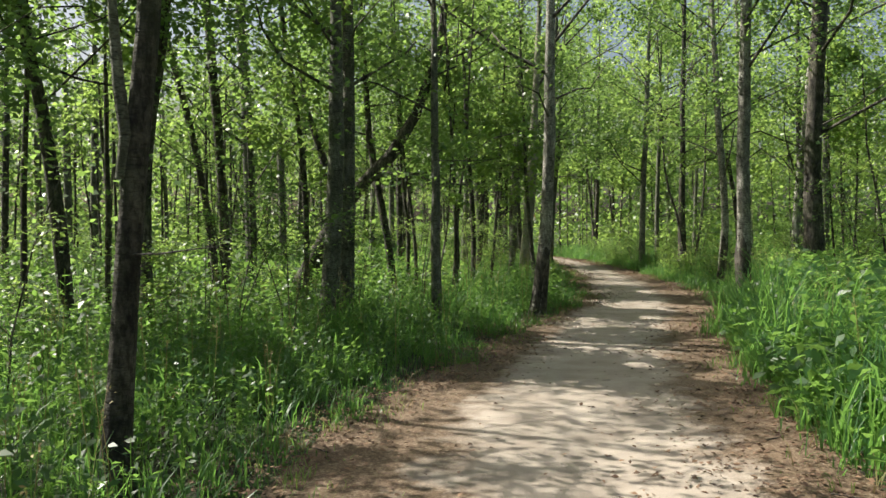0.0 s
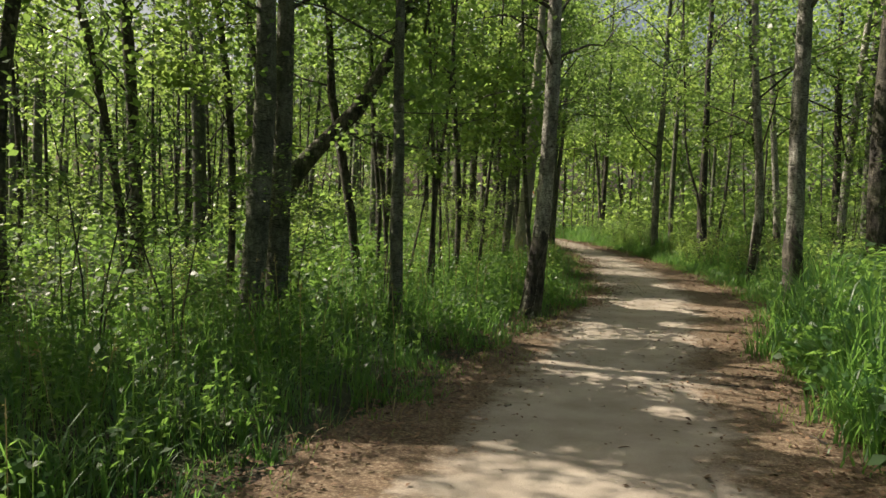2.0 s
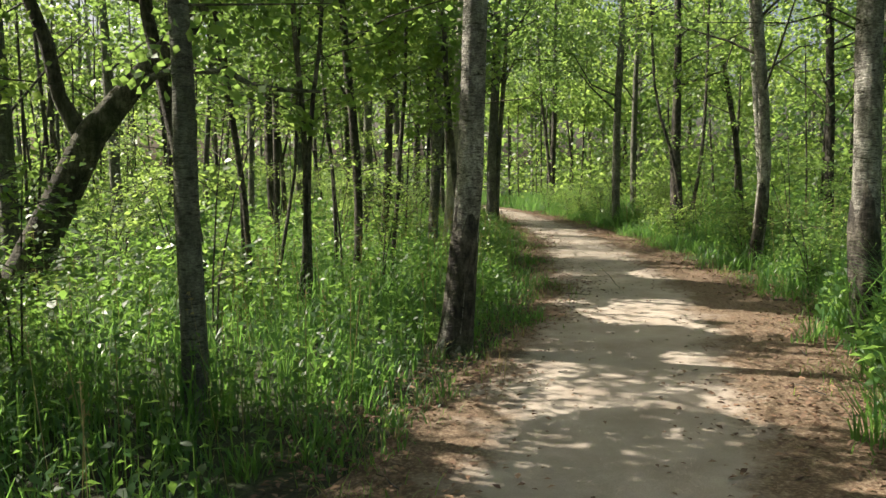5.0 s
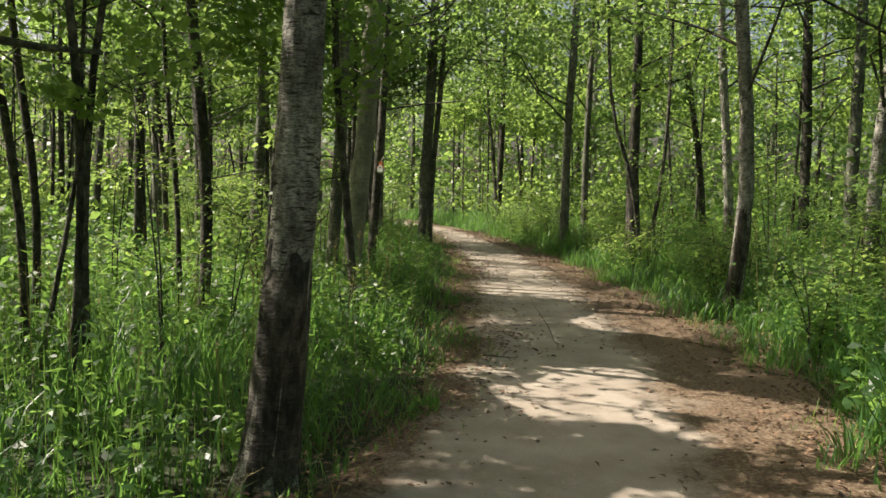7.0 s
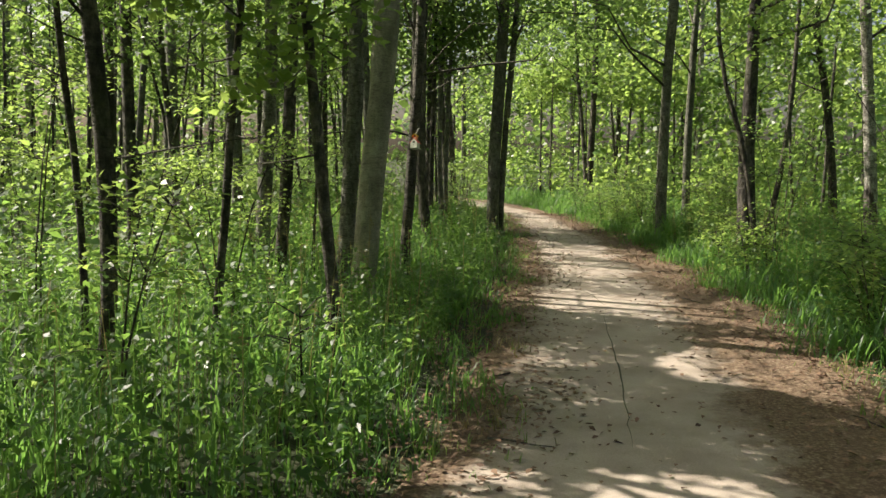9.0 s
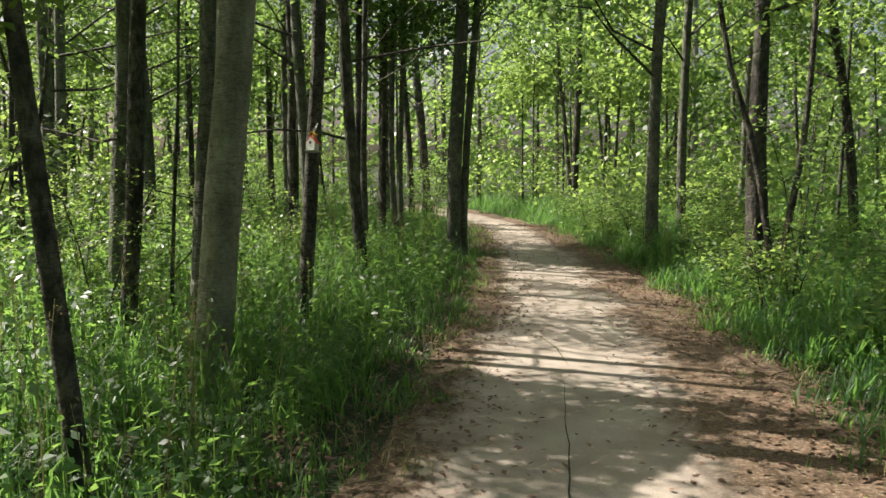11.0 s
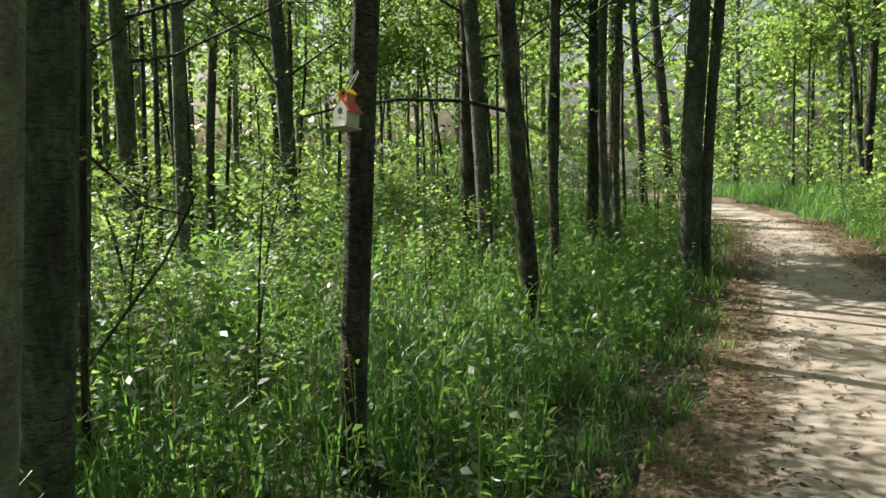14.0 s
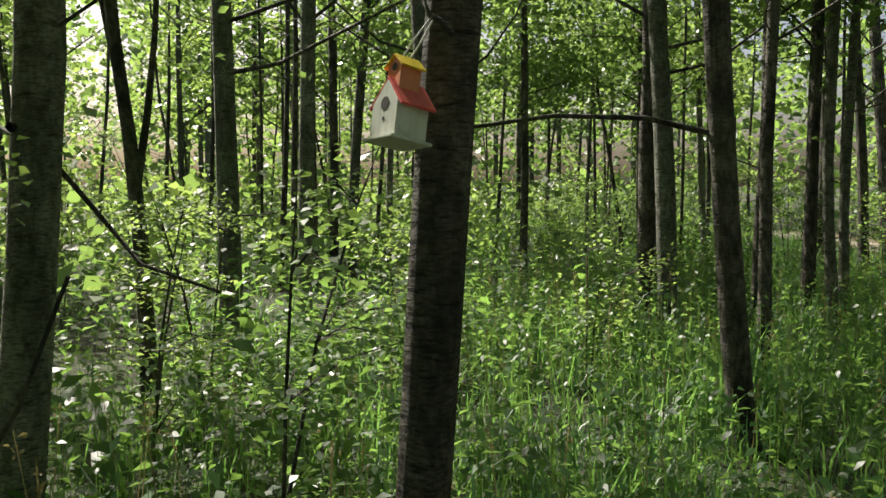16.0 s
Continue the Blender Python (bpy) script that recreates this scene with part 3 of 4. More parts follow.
def sapling(x, y, height, leaves, spread=0.5, low=0.4, young=True):
    """A leafy young tree or bush: a few thin stems and open leaf sprays."""
    r = random.Random(int(x * 531 + y * 97))
    root = thing("sapling", (x, y, 0), "leafy green sapling with thin stems in the undergrowth", "sapling", "undergrowth saplings")
    pieces, centres = [], []
    fine = x < 2.5 and 17 < y < 29                  # small-leaved by the birdhouse
    if fine:
        leaves *= 1.7
    for i in range(r.randint(2, 3)):
        a, lean = r.uniform(0, 6.28), r.uniform(0.12, 0.45)
        h = height * r.uniform(0.65, 1)
        pts = [Vector((math.cos(a) * lean * h * s * s + 0.04 * math.cos(a), math.sin(a) * lean * h * s * s, h * s - 0.05)) for s in (0, 0.3, 0.6, 0.85, 1)]
        v, f = tube(pts, [0.01, 0.008, 0.006, 0.004, 0.002], 5)
        child("stem", mesh_from("stem", v, f, [BARK["dark"]], smooth=True), root)
        for k in range(r.randint(5, 9)):
            s = r.uniform(low, 1)
            p = pts[min(4, int(s * 4))]
            b = r.uniform(0, 6.28)
            q = p + Vector((math.cos(b), math.sin(b), r.uniform(0, 0.5))) * spread * r.uniform(0.4, 1)
            pieces.append(tube([p, (p + q) / 2 + Vector((0, 0, 0.04)), q], [0.005, 0.004, 0.0015], 3))
            n = max(6, int(leaves / 9.5))
            w = rng.uniform(0.25, 1.1, n)[:, None]
            centres.append(np.array(p) * (1 - w) + np.array(q) * w + rng.normal(scale=(0.1, 0.1, 0.06), size=(n, 3)))
    v, f = join(pieces)
    tagged(child("twig_spray", mesh_from("twig_spray", v, f, [BARK["dark"]]), root), kind="stuff")
    child("foliage", quad_mesh("foliage", leaf_quads(np.concatenate(centres), 0.038 if fine else 0.054, 1.5), [LEAF_YOUNG_LIT if young else LEAF]), root)
    return root


# bushes that stand out
for x, y, h, n in ((-2.9, 12.6, 1.5, 260), (-4.6, 9.6, 1.1, 300), (-5.2, 12.5, 1.4, 300), (1.0, 18.9, 2.0, 420), (0.9, 17.0, 1.5, 260), (0.2, 19.2, 2.4, 520), (0.7, 21.5, 1.9, 300),
                   (1.9, 17.2, 0.9, 160), (0.1, 23.2, 1.8, 380), (-0.7, 24.4, 1.7, 420), (-0.2, 26.0, 1.6, 360), (1.2, 26.2, 1.3, 300), (7.4, 17.6, 1.5, 320), (7.0, 21.0, 1.3, 320),
                   (7.2, 26.5, 1.6, 300), (6.9, 15.6, 1.6, 280), (6.6, 32.5, 1.7, 320), (3.0, 32.0, 1.6, 300), (7.8, 29.0, 1.7, 300)):
    sapling(x, y, h, n)
# low bushes along the right-hand verge
for i in range(64):
    y = 13.5 + i * 0.38 + pick.uniform(-0.2, 0.2)
    x = track_edges(y)[1] + pick.uniform(0.5, 2.3)
    if clear(x, y, 0.5, 0.2):
        sapling(x, y, pick.uniform(0.6, 1.25), pick.randint(200, 320), pick.uniform(0.3, 0.5), 0.15, young=pick.random() < 0.5)
# thicket inside the far bend
for i in range(26):
    x, y = pick.uniform(-4.5, 3.4), pick.uniform(33, 40)
    if clear(x, y, 0.5, 0.2):
        sapling(x, y, pick.uniform(1.3, 2.4), 420, 0.6, 0.1, young=False)
made = 0
while made < 150:
    x, y = pick.uniform(-15, 19), pick.uniform(3, 48)
    if not clear(x, y, 1.3, 0.3) or (y < 9 and -3 < x < 4):
        continue
    sapling(x, y, pick.uniform(1.0, 3.4), pick.randint(220, 420), pick.uniform(0.4, 0.75), young=pick.random() < 0.6)
    made += 1


# ---- grass, herbs and litter ----
def blades(n, area, height, width, keep, droop=0.5):
    """Bent ribbons of three quads; keep(x, y) gives the share that stands there and a factor on the height."""
    tuft = 10
    x = np.repeat(rng.uniform(area[0], area[1], n // tuft), tuft)
    y = np.repeat(rng.uniform(area[2], area[3], n // tuft), tuft)
    grown = np.repeat(rng.uniform(0.55, 1.2, n // tuft), tuft)
    x, y = x + rng.normal(0, 0.045, len(x)), y + rng.normal(0, 0.045, len(x))
    n = len(x)
    share, grow = keep(x, y)
    grow = grow * grown
    ok = rng.random(n) < share
    x, y, grow = x[ok], y[ok], grow[ok]
    n = len(x)
    h = height * grow * rng.uniform(0.55, 1.15, n)
    a = rng.uniform(0, 2 * np.pi, n)
    lean = rng.uniform(0.08, droop, n) * h
    d = np.stack([np.cos(a), np.sin(a), np.zeros(n)], 1)
    s = np.stack([-np.sin(a), np.cos(a), np.zeros(n)], 1)
    root = np.stack([x, y, np.full(n, -0.05)], 1)
    rows = []
    for k, (hz, out, w) in enumerate(((0, 0, 0.8), (0.45, 0.18, 1.0), (0.82, 0.6, 0.7), (0.98, 1.25, 0.1))):
        c = root + d * (lean * out)[:, None]
        c[:, 2] += h * hz
        ww = (width * w * rng.uniform(0.7, 1.2, n))[:, None] * s * 0.5
        rows.append((c - ww, c + ww))
    # verts shared along the blade, so that each one is an island
    verts = np.stack([p for row in rows for p in row], 1).reshape(-1, 3)
    base = np.arange(n)[:, None] * 8
    quad = np.concatenate([np.stack([base + 2 * k, base + 2 * k + 1, base + 2 * k + 3, base + 2 * k + 2], 2) for k in range(3)], 1).reshape(-1, 4)
    return verts, quad


def blade_mesh(name, verts, quads, mat):
    me = bpy.data.meshes.new(name)
    me.vertices.add(len(verts))
    me.vertices.foreach_set("co", np.ascontiguousarray(verts, dtype=np.float32).ravel())
    n = len(quads)
    me.loops.add(4 * n)
    me.loops.foreach_set("vertex_index", quads.astype(np.int32).ravel())
    me.polygons.add(n)
    me.polygons.foreach_set("loop_start", np.arange(0, 4 * n, 4, dtype=np.int32))
    me.polygons.foreach_set("loop_total", np.full(n, 4, dtype=np.int32))
    me.materials.append(mat)
    me.update(calc_edges=True)
    return me


def patchy(x, y, scale=0.35, shift=0.0):
    return 0.5 + 0.5 * np.sin(x * scale * 2.1 + 1.3 * np.sin(y * scale * 1.7 + shift)) * np.cos(y * scale * 1.9 + shift + 0.8 * np.sin(x * scale * 2.6))


def verge(side, reach, start=0.0):
    """The share of grass by its distance from the track's edge; it is short at the edge."""
    def keep(x, y):
        l, r = track_edges(y)
        wave = 0.18 * np.sin(y * 2.3 + side) + 0.12 * np.sin(y * 5.1)
        out = (l - x if side < 0 else x - r) + wave
        share = np.where(y > 29, 0.45, 1.0) * np.clip((out - start + 0.1) / 0.35, 0, 1) * (out < reach) * (1 - 0.8 * np.clip(out / reach, 0, 1))
        low = 0.55 if side < 0 else np.where(y > 15, 0.6, 2.4)
        grow = np.clip(0.22 + out * low, 0.2, np.where((y > 15) & (side > 0), 0.72, np.where(side > 0, 1.15, 1))) * (0.7 + 0.45 * patchy(x, y, 1.1, side))
        return share, grow
    return keep


def stuff(name, me, label, category):
    return tagged(new(name, me), label, category, kind="stuff")


v, q = blades(165000, (-6.0, 4.3, 2.0, 46), 0.56, 0.012, verge(-1, 4.5), 0.8)
stuff("tall_grass", blade_mesh("tall_grass", v, q, GRASS), "tall green grass with drooping blades beside the path", "grass")
v, q = blades(150000, (2.2, 9.5, 2.0, 46), 0.8, 0.014, verge(1, 4.2), 0.9)
stuff("tall_grass", blade_mesh("tall_grass", v, q, GRASS), "tall green grass with drooping blades beside the path", "grass")


def woodland(x, y):
    l, r = track_edges(y)
    out = np.maximum(l - x, x - r)
    return np.clip((out - 2.5) / 2, 0, 1) * (0.35 + 0.65 * patchy(x, y, 0.5)), 0.6 + 0.5 * patchy(x, y, 0.9, 2)


v, q = blades(22000, (-18, 22, 4, 50), 0.6, 0.024, woodland)
stuff("woodland_grass", blade_mesh("woodland_grass", v, q, GRASS), "sparse green grass on the shaded woodland floor", "grass")


def short_edge(x, y):
    l, r = track_edges(y)
    out = np.maximum(l - x, x - r) + 0.15 * np.sin(y * 3.1)
    return np.exp(-((out - 0.1) / 0.26) ** 2), np.ones_like(x)


v, q = blades(90000, (-2, 7, 2, 34), 0.13, 0.007, short_edge, 0.8)
stuff("edge_grass", blade_mesh("edge_grass", v, q, EDGE), "short grass creeping in along the path edges", "grass")
v, q = blades(16000, (-2.6, 7.5, 2, 34), 0.2, 0.006, short_edge, 1.1)
stuff("dry_grass", blade_mesh("dry_grass", v, q, STRAW), "dry straw-coloured grass along the path edges", "grass")


def seed_heads():
    """Grass stalks with a loose pale spike."""
    n = 2600
    x, y = rng.uniform(-6, 10, n), rng.uniform(2, 32, n)
    l, r = track_edges(y)
    out = np.maximum(l - x, x - r)
    ok = (out > 0.4) & (out < 4.5)
    x, y = x[ok], y[ok]
    n = len(x)
    h, a = rng.uniform(0.6, 1.0, n), rng.uniform(0, 6.28, n)
    tip = np.stack([x + 0.16 * np.cos(a), y + 0.16 * np.sin(a), h], 1)
    foot = np.stack([x, y, np.full(n, -0.03)], 1)
    w = np.stack([-np.sin(a), np.cos(a), np.zeros(n)], 1) * 0.002
    stalk = np.stack([foot - w, foot + w, tip + w, tip - w], 1)
    k = 7
    c = np.repeat(tip, k, 0) + np.stack([rng.normal(0, 0.012, n * k), rng.normal(0, 0.012, n * k), rng.uniform(-0.09, 0.02, n * k)], 1)
    return np.concatenate([stalk, leaf_quads(c, 0.022, 0.0, 0.4)])


stuff("grass_heads", quad_mesh("grass_heads", seed_heads(), [STRAW]), "pale seed heads above the tall grass", "grass")


def herbs(n, area, reach, size, tall, gap=0.35):
    """Leafy herbs: whorls of leaves up short stems."""
    x, y = rng.uniform(area[0], area[1], n), rng.uniform(area[2], area[3], n)
    l, r = track_edges(y)
    out = np.maximum(l - x, x - r)
    ok = (out > gap) & (out < reach) & (rng.random(n) < 0.25 + 0.75 * patchy(x, y, 0.7, 1))
    x, y, out = x[ok], y[ok], out[ok]
    h = tall * rng.uniform(0.4, 1.1, len(x)) * np.clip(0.35 + out * 0.5, 0.3, 1)
    k = 9
    lv = np.tile(np.linspace(0.25, 1, k), len(x))
    a = rng.uniform(0, 6.28, len(lv))
    rad = size * rng.uniform(0.3, 1.2, len(lv)) * (1.3 - 0.6 * lv)
    c = np.stack([np.repeat(x, k) + rad * np.cos(a), np.repeat(y, k) + rad * np.sin(a), np.repeat(h, k) * lv], 1)
    w = np.zeros((len(x), 3))
    w[:, 0] = 0.003
    foot, tip = np.stack([x, y, np.full(len(x), -0.05)], 1), np.stack([x, y, h], 1)
    return np.concatenate([leaf_quads(c, size, 1.0, 0.5), np.stack([foot - w, foot + w, tip + w * 0.5, tip - w * 0.5], 1)])


stuff("herbs", quad_mesh("herbs", herbs(37000, (-6, 10.5, 3, 34), 5.5, 0.065, 0.66, 0.45), [HERB]), "leafy green herbs and nettles among the grass", "herbs")
stuff("verge_herbs", quad_mesh("verge_herbs", herbs(5200, (2.4, 6.4, 4, 15), 2.6, 0.13, 1.0, 0.12), [HERB]), "tall lance-leaved herbs in the grass beside the path", "herbs")
stuff("undergrowth", quad_mesh("undergrowth", herbs(14000, (-16, 18, 4, 44), 15, 0.12, 0.95, 3.0), [HERB]), "leafy green undergrowth on the woodland floor", "undergrowth")


def litter(n):
    x, y = rng.uniform(-2.5, 7.5, n), rng.uniform(1.5, 36, n)
    l, r = track_edges(y)
    inn = np.minimum(x - l, r - x) + 0.25 * np.sin(y * 1.7) * np.sin(y * 0.6 + x)
    ok = (inn > -0.5) & (rng.random(n) < np.exp(-np.clip(inn - 0.15, 0, 3) / np.where(r - x < x - l, 0.42, 0.26)) + 0.0012)
    c = np.stack([x[ok], y[ok], rng.uniform(0.018, 0.035, ok.sum())], 1)
    return leaf_quads(c, 0.042, 4.0, 0.6)


stuff("leaf_litter", quad_mesh("leaf_litter", litter(150000), [LITTER]), "dry brown fallen leaves and bark along the path", "leaf litter")


def far_wood():
    """The wood's leaf mass beyond the nearer trees, all round."""
    n = 80000
    a = rng.uniform(0, 2 * np.pi, n)
    d = rng.uniform(34, 60, n)
    z = rng.uniform(0, 1, n) ** 0.9 * (11 + 4 * np.sin(a * 17) * np.sin(a * 7 + 1))
    clump = patchy(a * 40, z * 1.2, 1.0, 0.5)
    x, y = 3 + d * np.cos(a) * 0.95, 20 + d * np.sin(a)
    l, r = track_edges(y)
    ok = (rng.random(n) < 0.25 + 0.75 * clump)
    ring = leaf_quads(np.stack([x, y, z], 1)[ok], 0.56, 0.3, 0.8)
    # low thicket between the trunks, away from the track
    n = 200000
    x, y = rng.uniform(-26, 32, n), rng.uniform(-8, 58, n)
    l, r = track_edges(y)
    out = np.maximum(l - x, x - r)
    high = 1.5 + 6.5 * patchy(x, y, 0.45, 3) ** 1.5
    z = rng.uniform(0.1, 1, n) * high
    start = np.where(x > r, 5.0, 7.5) + 2 * np.sin(y * 0.7)
    ok = (out > start) & (rng.random(n) < patchy(x * 1.7, y * 1.3 + z, 0.8, 1) ** 1.5)
    ok |= (y > 41) & (out > 0.8) & (rng.random(n) < 0.7)
    ok &= leafy(np.stack([x, y, z], 1)) | (z < 1.6)
    ok &= ~((x < 3) & (y < 25) & (z > 0.9) & (z < 2.6) & (rng.random(n) < 0.6))     # open and dark between the trunks
    return np.concatenate([ring, leaf_quads(np.stack([x, y, z], 1)[ok], 0.17, 0.6, 0.75)])


def bend_foliage():
    """Foliage where the track turns away, in sprays down to the ground; its paler leaf colour stands in for sunlight.
    """
    n = 200000
    x, y, z = rng.uniform(-3, 20, n), rng.uniform(24, 54, n), rng.uniform(0.2, 12, n)
    l, r = track_edges(y)
    p = np.stack([x, y, z], 1)
    ok = (np.maximum(l - x, x - r) > 0.9) & (((x > r) & (y > 33)) | (y > 42) | ((x > r + 5) & (z > 2))) & massed(p, 0.55, 0.4)
    n = 60000                                      # and off to the left, behind the birdhouse
    p2 = np.stack([rng.uniform(-17, -3.5, n), rng.uniform(27, 46, n), rng.uniform(0.3, 1, n) * rng.uniform(0.5, 6, n)], 1)
    p2 = p2[massed(p2, 0.7, 0.3) & leafy(p2)]
    return leaf_quads(np.concatenate([p[ok], p2]), 0.15, 0.5, 0.8)


stuff("bend_foliage", quad_mesh("bend_foliage", bend_foliage(), [LEAF_YOUNG_LIT]), "foliage beyond the path, in leaves coloured pale for sunlight", "foliage")
stuff("far_woods", quad_mesh("far_woods", far_wood(), [LEAF]), "dense green leaf mass of the farther woodland", "woods")

# ---- the birdhouse on its tree ----
def box_mesh(name, size, mat, taper=None, bevel=0.0015):
    bm = bmesh.new()
    bmesh.ops.create_cube(bm, size=1)
    for v in bm.verts:
        v.co = Vector((v.co.x * size[0], v.co.y * size[1], v.co.z * size[2]))
    bmesh.ops.bevel(bm, geom=bm.edges[:], offset=bevel, segments=2, affect="EDGES")
    me = bpy.data.meshes.new(name)
    bm.to_mesh(me)
    bm.free()
    me.materials.append(mat)
    return me


def gabled(name, w, d, h, peak, mat):
    """A house body, gable ends facing -y and +y."""
    prof = [(-w / 2, 0), (w / 2, 0), (w / 2, h), (0, peak), (-w / 2, h)]
    verts = [(x, y, z) for y in (-d / 2, d / 2) for x, z in prof]
    faces = [(0, 1, 2, 3, 4), (9, 8, 7, 6, 5)] + [(i, i + 5, (i + 1) % 5 + 5, (i + 1) % 5) for i in range(5)]
    bm = bmesh.new()
    vs = [bm.verts.new(v) for v in verts]
    for f in faces:
        bm.faces.new([vs[i] for i in f])
    bmesh.ops.recalc_face_normals(bm, faces=bm.faces[:])
    bmesh.ops.bevel(bm, geom=bm.edges[:], offset=0.001, segments=1, affect="EDGES")
    me = bpy.data.meshes.new(name)
    bm.to_mesh(me)
    bm.free()
    me.materials.append(mat)
    return me


def birdhouse():
    white = paint_material("worn_white_paint", (0.62, 0.64, 0.55), (0.4, 0.4, 0.33))
    red = paint_material("coral_red_paint", (0.72, 0.11, 0.085), (0.5, 0.1, 0.08))
    orange = paint_material("orange_paint", (0.72, 0.25, 0.12), (0.55, 0.2, 0.1))
    yellow = paint_material("yellow_paint", (0.83, 0.6, 0.02), (0.6, 0.42, 0.05))
    black = paint_material("dark_disc_paint", (0.02, 0.016, 0.012), (0.03, 0.02, 0.02))
    twine = paint_material("pale_twine", (0.6, 0.6, 0.52), (0.4, 0.4, 0.3))
    root = thing("birdhouse", HOUSE, "white wooden birdhouse with red and yellow roofs on a trunk", "birdhouse")
    root.rotation_euler = (Matrix.Rotation(radians(7), 3, (-0.5, 0.85, 0)) @ Matrix.Rotation(radians(-9), 3, (0.85, 0.5, 0)) @ Matrix.Rotation(radians(HOUSE_TURN), 3, "Z")).to_euler()
    W, D, H, P = 0.08, 0.07, 0.064, 0.107
    child("body", gabled("body", W, D, H, P, white), root)
    base = child("floor_board", box_mesh("floor_board", (W + 0.016, D + 0.022, 0.006), white), root)
    base.location = (0, 0, -0.003)
    slope = math.atan2(P - H, W / 2)
    run = (W / 2) / math.cos(slope) + 0.016
    for s in (1, -1):
        roof = child("roof_panel", box_mesh("roof_panel", (run, D + 0.01, 0.005), red), root, "coral red roof board")
        roof.location = (s * math.cos(slope) * run / 2, 0.005, P + 0.004 - math.sin(slope) * run / 2)
        roof.rotation_euler = (0, s * slope, 0)
    # flat dark discs: the shade inside the holes is painted on, not cut
    def disc(name, y, z, rad, parent=root):
        bm = bmesh.new()
        bmesh.ops.create_cone(bm, cap_ends=True, segments=20, radius1=rad, radius2=rad, depth=0.0016)
        me = bpy.data.meshes.new(name)
        bm.to_mesh(me)
        bm.free()
        me.materials.append(black)
        ob = child(name, me, parent, "flat dark disc on the birdhouse front")
        ob.location, ob.rotation_euler = (0, y, z), (radians(90), 0, 0)
        return ob
    disc("entrance_hole_disc", -D / 2, 0.062, 0.0125)
    # a small dark smudge below the hole
    disc("front_smudge", -D / 2, 0.034, 0.0038)
    w2, d2, z2 = 0.042, 0.046, 0.09
    tower = child("tower", gabled("tower", w2, d2, 0.046, 0.064, orange), root, "small orange upper house")
    tower.location = (0, 0, z2)
    disc("upper_hole_disc", -d2 / 2, 0.043, 0.0075, tower)
    slope2 = math.atan2(0.018, w2 / 2)
    run2 = (w2 / 2) / math.cos(slope2) + 0.011
    for s in (1, -1):
        roof = child("upper_roof_panel", box_mesh("upper_roof_panel", (run2, d2 + 0.01, 0.004), yellow), tower, "bright yellow roof board")
        roof.location = (s * math.cos(slope2) * run2 / 2, 0, 0.067 - math.sin(slope2) * run2 / 2)
        roof.rotation_euler = (0, s * slope2, 0)
    cord = [tube([(0, o, z2 + 0.066), (0.012, 0.012 + o, z2 + 0.1), (0.024, 0.03 + o * 0.4, z2 + 0.145)], [0.0018] * 3, 6) for o in (-0.008, 0.008)]
    v, f = join(cord)
    child("hanging_cord", mesh_from("hanging_cord", v, f, [twine]), root, "pale twine loop")
    v, f = tube([(0.055, 0.06, z2 + 0.115), (0.035, 0.04, z2 + 0.142), (0.022, 0.026, z2 + 0.15), (0.005, 0.015, z2 + 0.185)], [0.007, 0.006, 0.005, 0.003], 7)
    child("hook_twig", mesh_from("hook_twig", v, f, [BARK["dark"]], smooth=True), root, "dark twig stub that holds the cord")


HOUSE, HOUSE_TURN = (2.345, 21.83, 1.597), -24.0
birdhouse()


# limbs that stand out
branch_on(forked_tree, [(-1.78, 4.7, 1.75), (-1.75, 4.68, 1.99), (-1.79, 4.68, 2.27), (-1.82, 4.68, 2.73), (-1.9, 4.66, 3.6)], 0.045, 0.02, "fork", "pale")
branch_on(bent_tree, [(-5.02, 10.55, 3.5), (-4.5, 10.5, 3.29), (-4.0, 10.45, 3.19), (-3.7, 10.4, 3.22)], 0.022, 0.008)
branch_on(scarred_tree, [(2.2, 25.3, 1.8), (1.9, 25.1, 1.88), (1.45, 24.9, 1.9), (1.0, 24.7, 1.84), (0.75, 24.6, 1.78)], 0.018, 0.008, "arching_branch")
branch_on(split_tree, [(-1.2, 24.34, 1.5), (-1.07, 24.34, 2.0), (-0.98, 24.34, 2.5), (-0.85, 24.3, 3.4)], 0.03, 0.014, "fork")
branch_on(split_tree, [(-1.24, 24.34, 1.7), (-1.3, 24.34, 2.1), (-1.45, 24.34, 2.7), (-1.6, 24.3, 3.4)], 0.028, 0.012, "fork")
branch_on(mossy_tree, [(0.6, 22.26, 1.72), (0.34, 22.5, 1.69), (0.04, 22.6, 1.76), (-0.4, 22.7, 1.85)], 0.016, 0.006)
branch_on(mossy_tree, [(0.62, 22.3, 1.7), (0.46, 22.6, 1.53), (0.8, 22.6, 1.25), (1.17, 22.6, 1.17)], 0.013, 0.005)
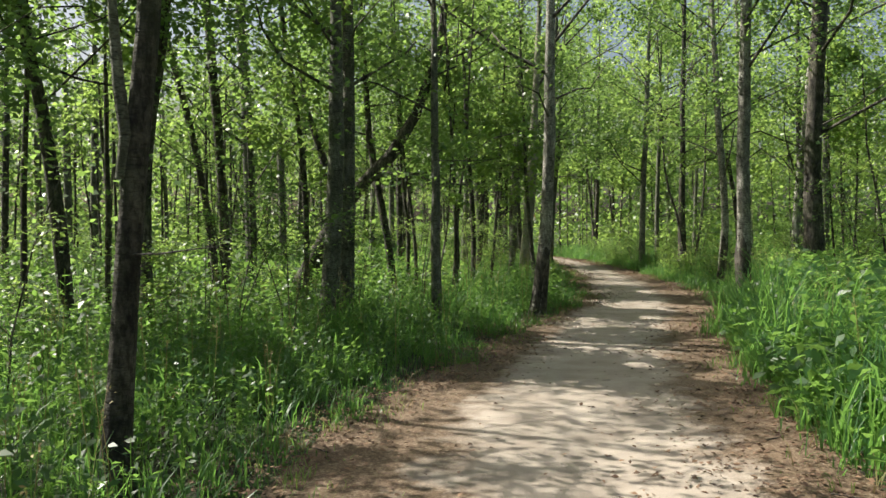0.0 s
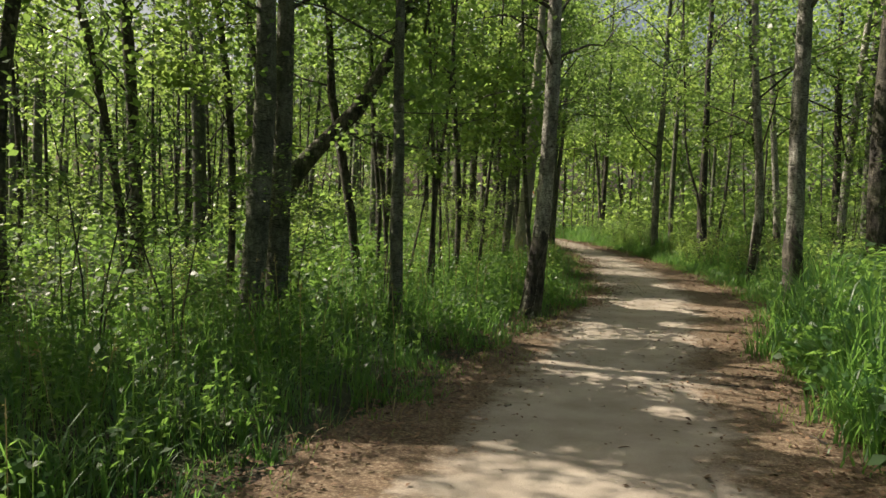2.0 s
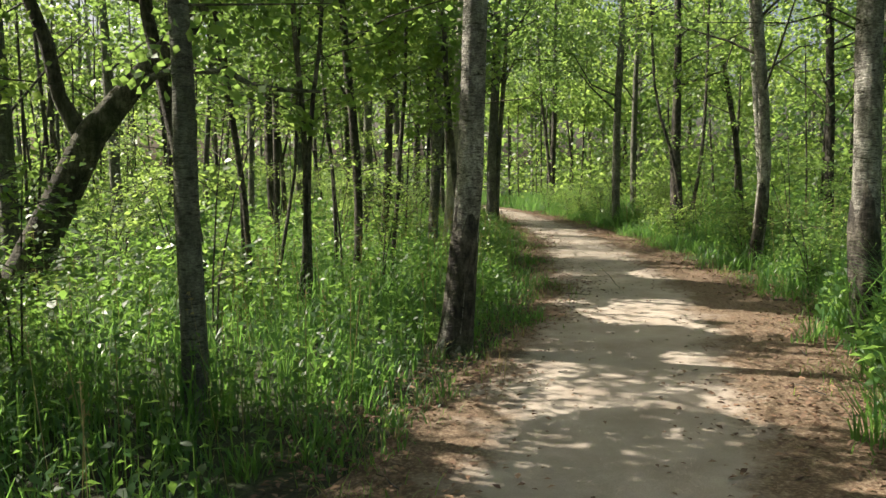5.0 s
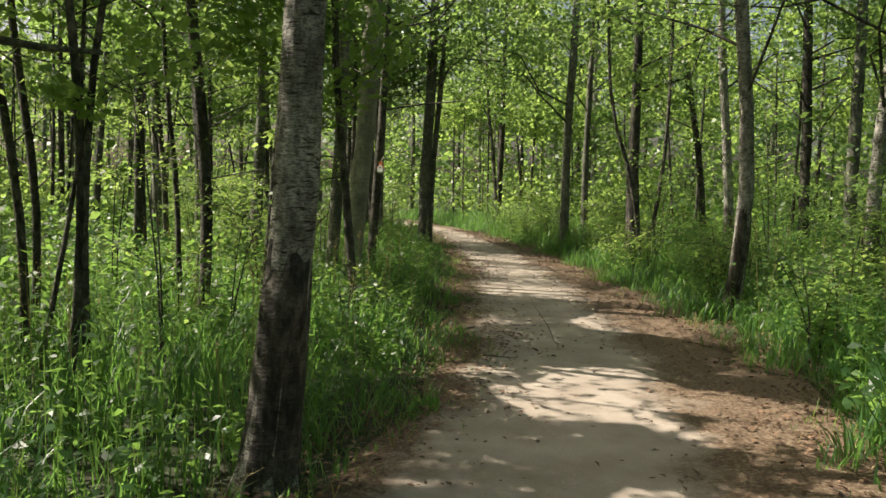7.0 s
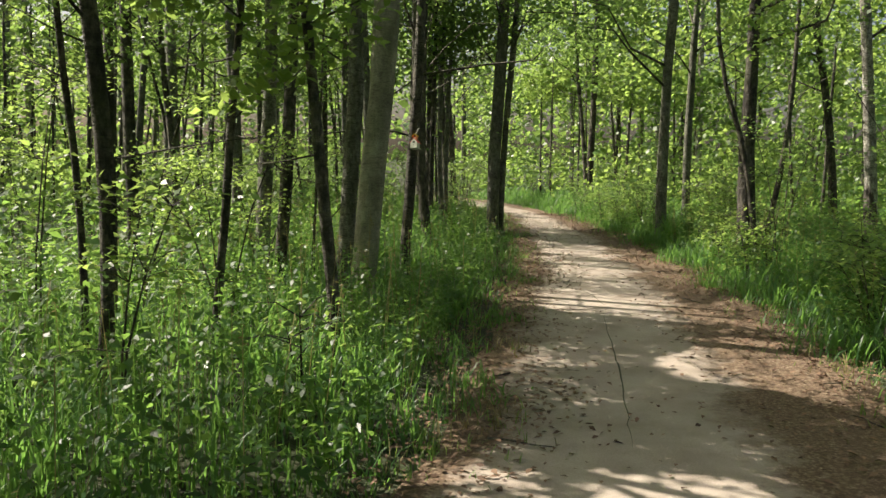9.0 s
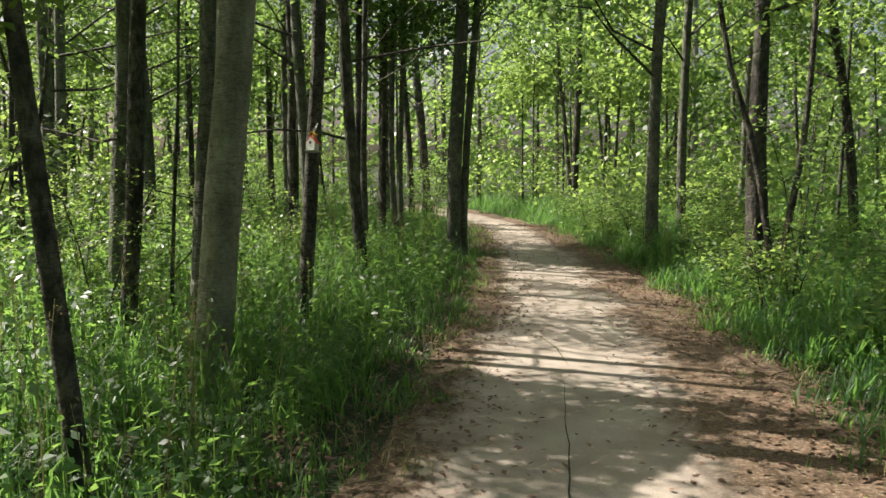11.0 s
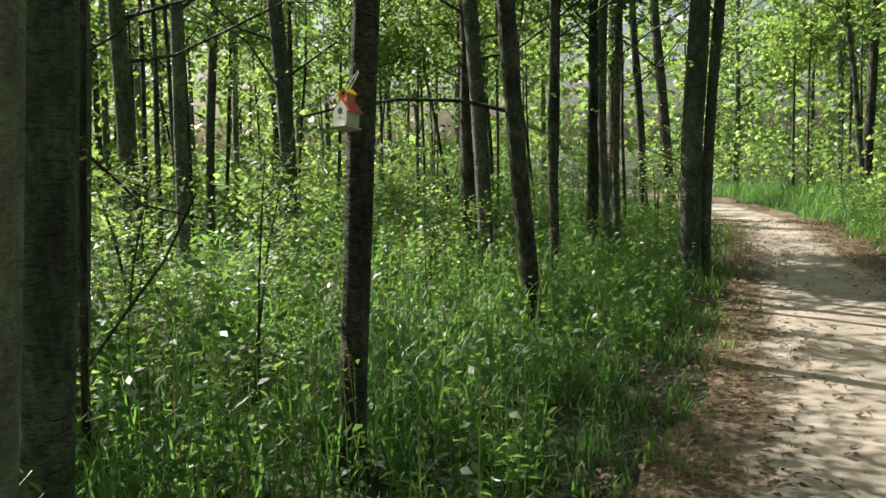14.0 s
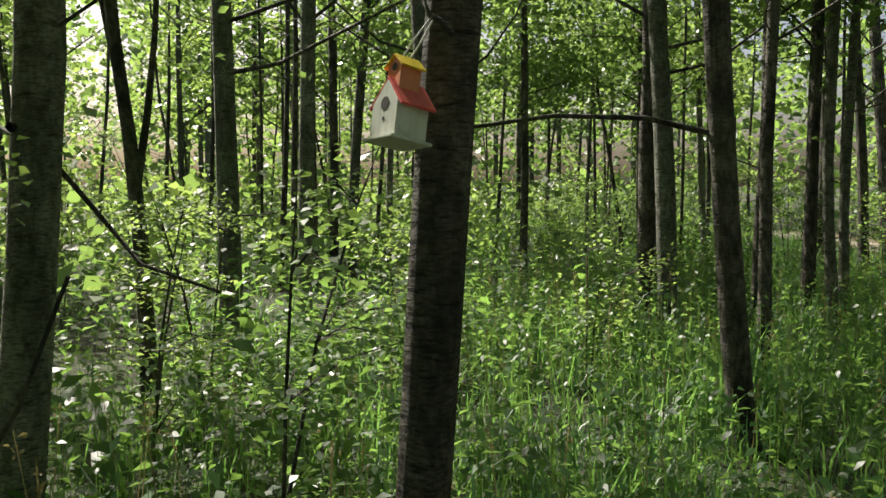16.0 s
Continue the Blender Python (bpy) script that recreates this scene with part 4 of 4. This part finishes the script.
branch_on(young_tree, [(1.3, 21.5, 0.66), (1.58, 21.5, 0.97), (1.7, 21.5, 1.1), (1.86, 21.5, 1.36)], 0.008, 0.004, "side_stem")


# small things on the track
def stick(x, y, turn, length, r):
    pts = [(0, 0, 0), (length * 0.35, 0.02 * length, 0.004), (length * 0.7, -0.05 * length, 0.006), (length, 0.03 * length, 0.002)]
    v, f = tube(pts, [r, r * 0.9, r * 0.75, r * 0.4], 6, 0.2, x)
    ob = new("stick", mesh_from("stick", v, f, [BARK["dark"]], smooth=True))
    ob.location, ob.rotation_euler = (x, y, 0.026), (0, 0, turn)
    tagged(ob, "thin dry brown stick lying on the path margin", "stick", "fallen sticks")


for i in range(44):
    y = 3.5 + i * 0.62 + pick.uniform(-0.3, 0.3)
    l, r = track_edges(y)
    x = r - pick.uniform(-0.1, 0.7) if i % 3 else l + pick.uniform(-0.1, 0.35)
    stick(x, y, pick.uniform(0, 6.28), pick.uniform(0.12, 0.4), pick.uniform(0.003, 0.007))


def crack(points):
    """A narrow dried crack along the packed sand."""
    verts, faces, n = [], [], 26
    for i in range(n):
        k = i / (n - 1) * (len(points) - 1)
        j = min(int(k), len(points) - 2)
        a, b = Vector((*points[j], 0)), Vector((*points[j + 1], 0))
        p = a.lerp(b, k - j)
        p.x += 0.02 * noise.noise(Vector((i * 0.7, points[0][1], 0)))
        w = 0.005 * math.sin(math.pi * (i + 0.5) / n) * (1 + 0.6 * noise.noise(Vector((i * 1.3, 4, 0))))
        h = 0.019 + 0.018 * noise.noise(Vector((p.x * 1.1, p.y * 1.1, 2)))
        verts += [(p.x - w, p.y, h), (p.x + w, p.y, h)]
    for i in range(n - 1):
        faces.append((2 * i, 2 * i + 1, 2 * i + 3, 2 * i + 2))
    tagged(new("path_crack", mesh_from("path_crack", verts, faces, [SOIL])), "dark narrow crack along the packed sand", "crack", kind="structure")


crack([(4.25, 20.74), (4.05, 18.98), (3.87, 17.69), (3.7, 16.64)])
crack([(4.33, 20.96), (4.32, 21.57), (4.22, 22.1)])
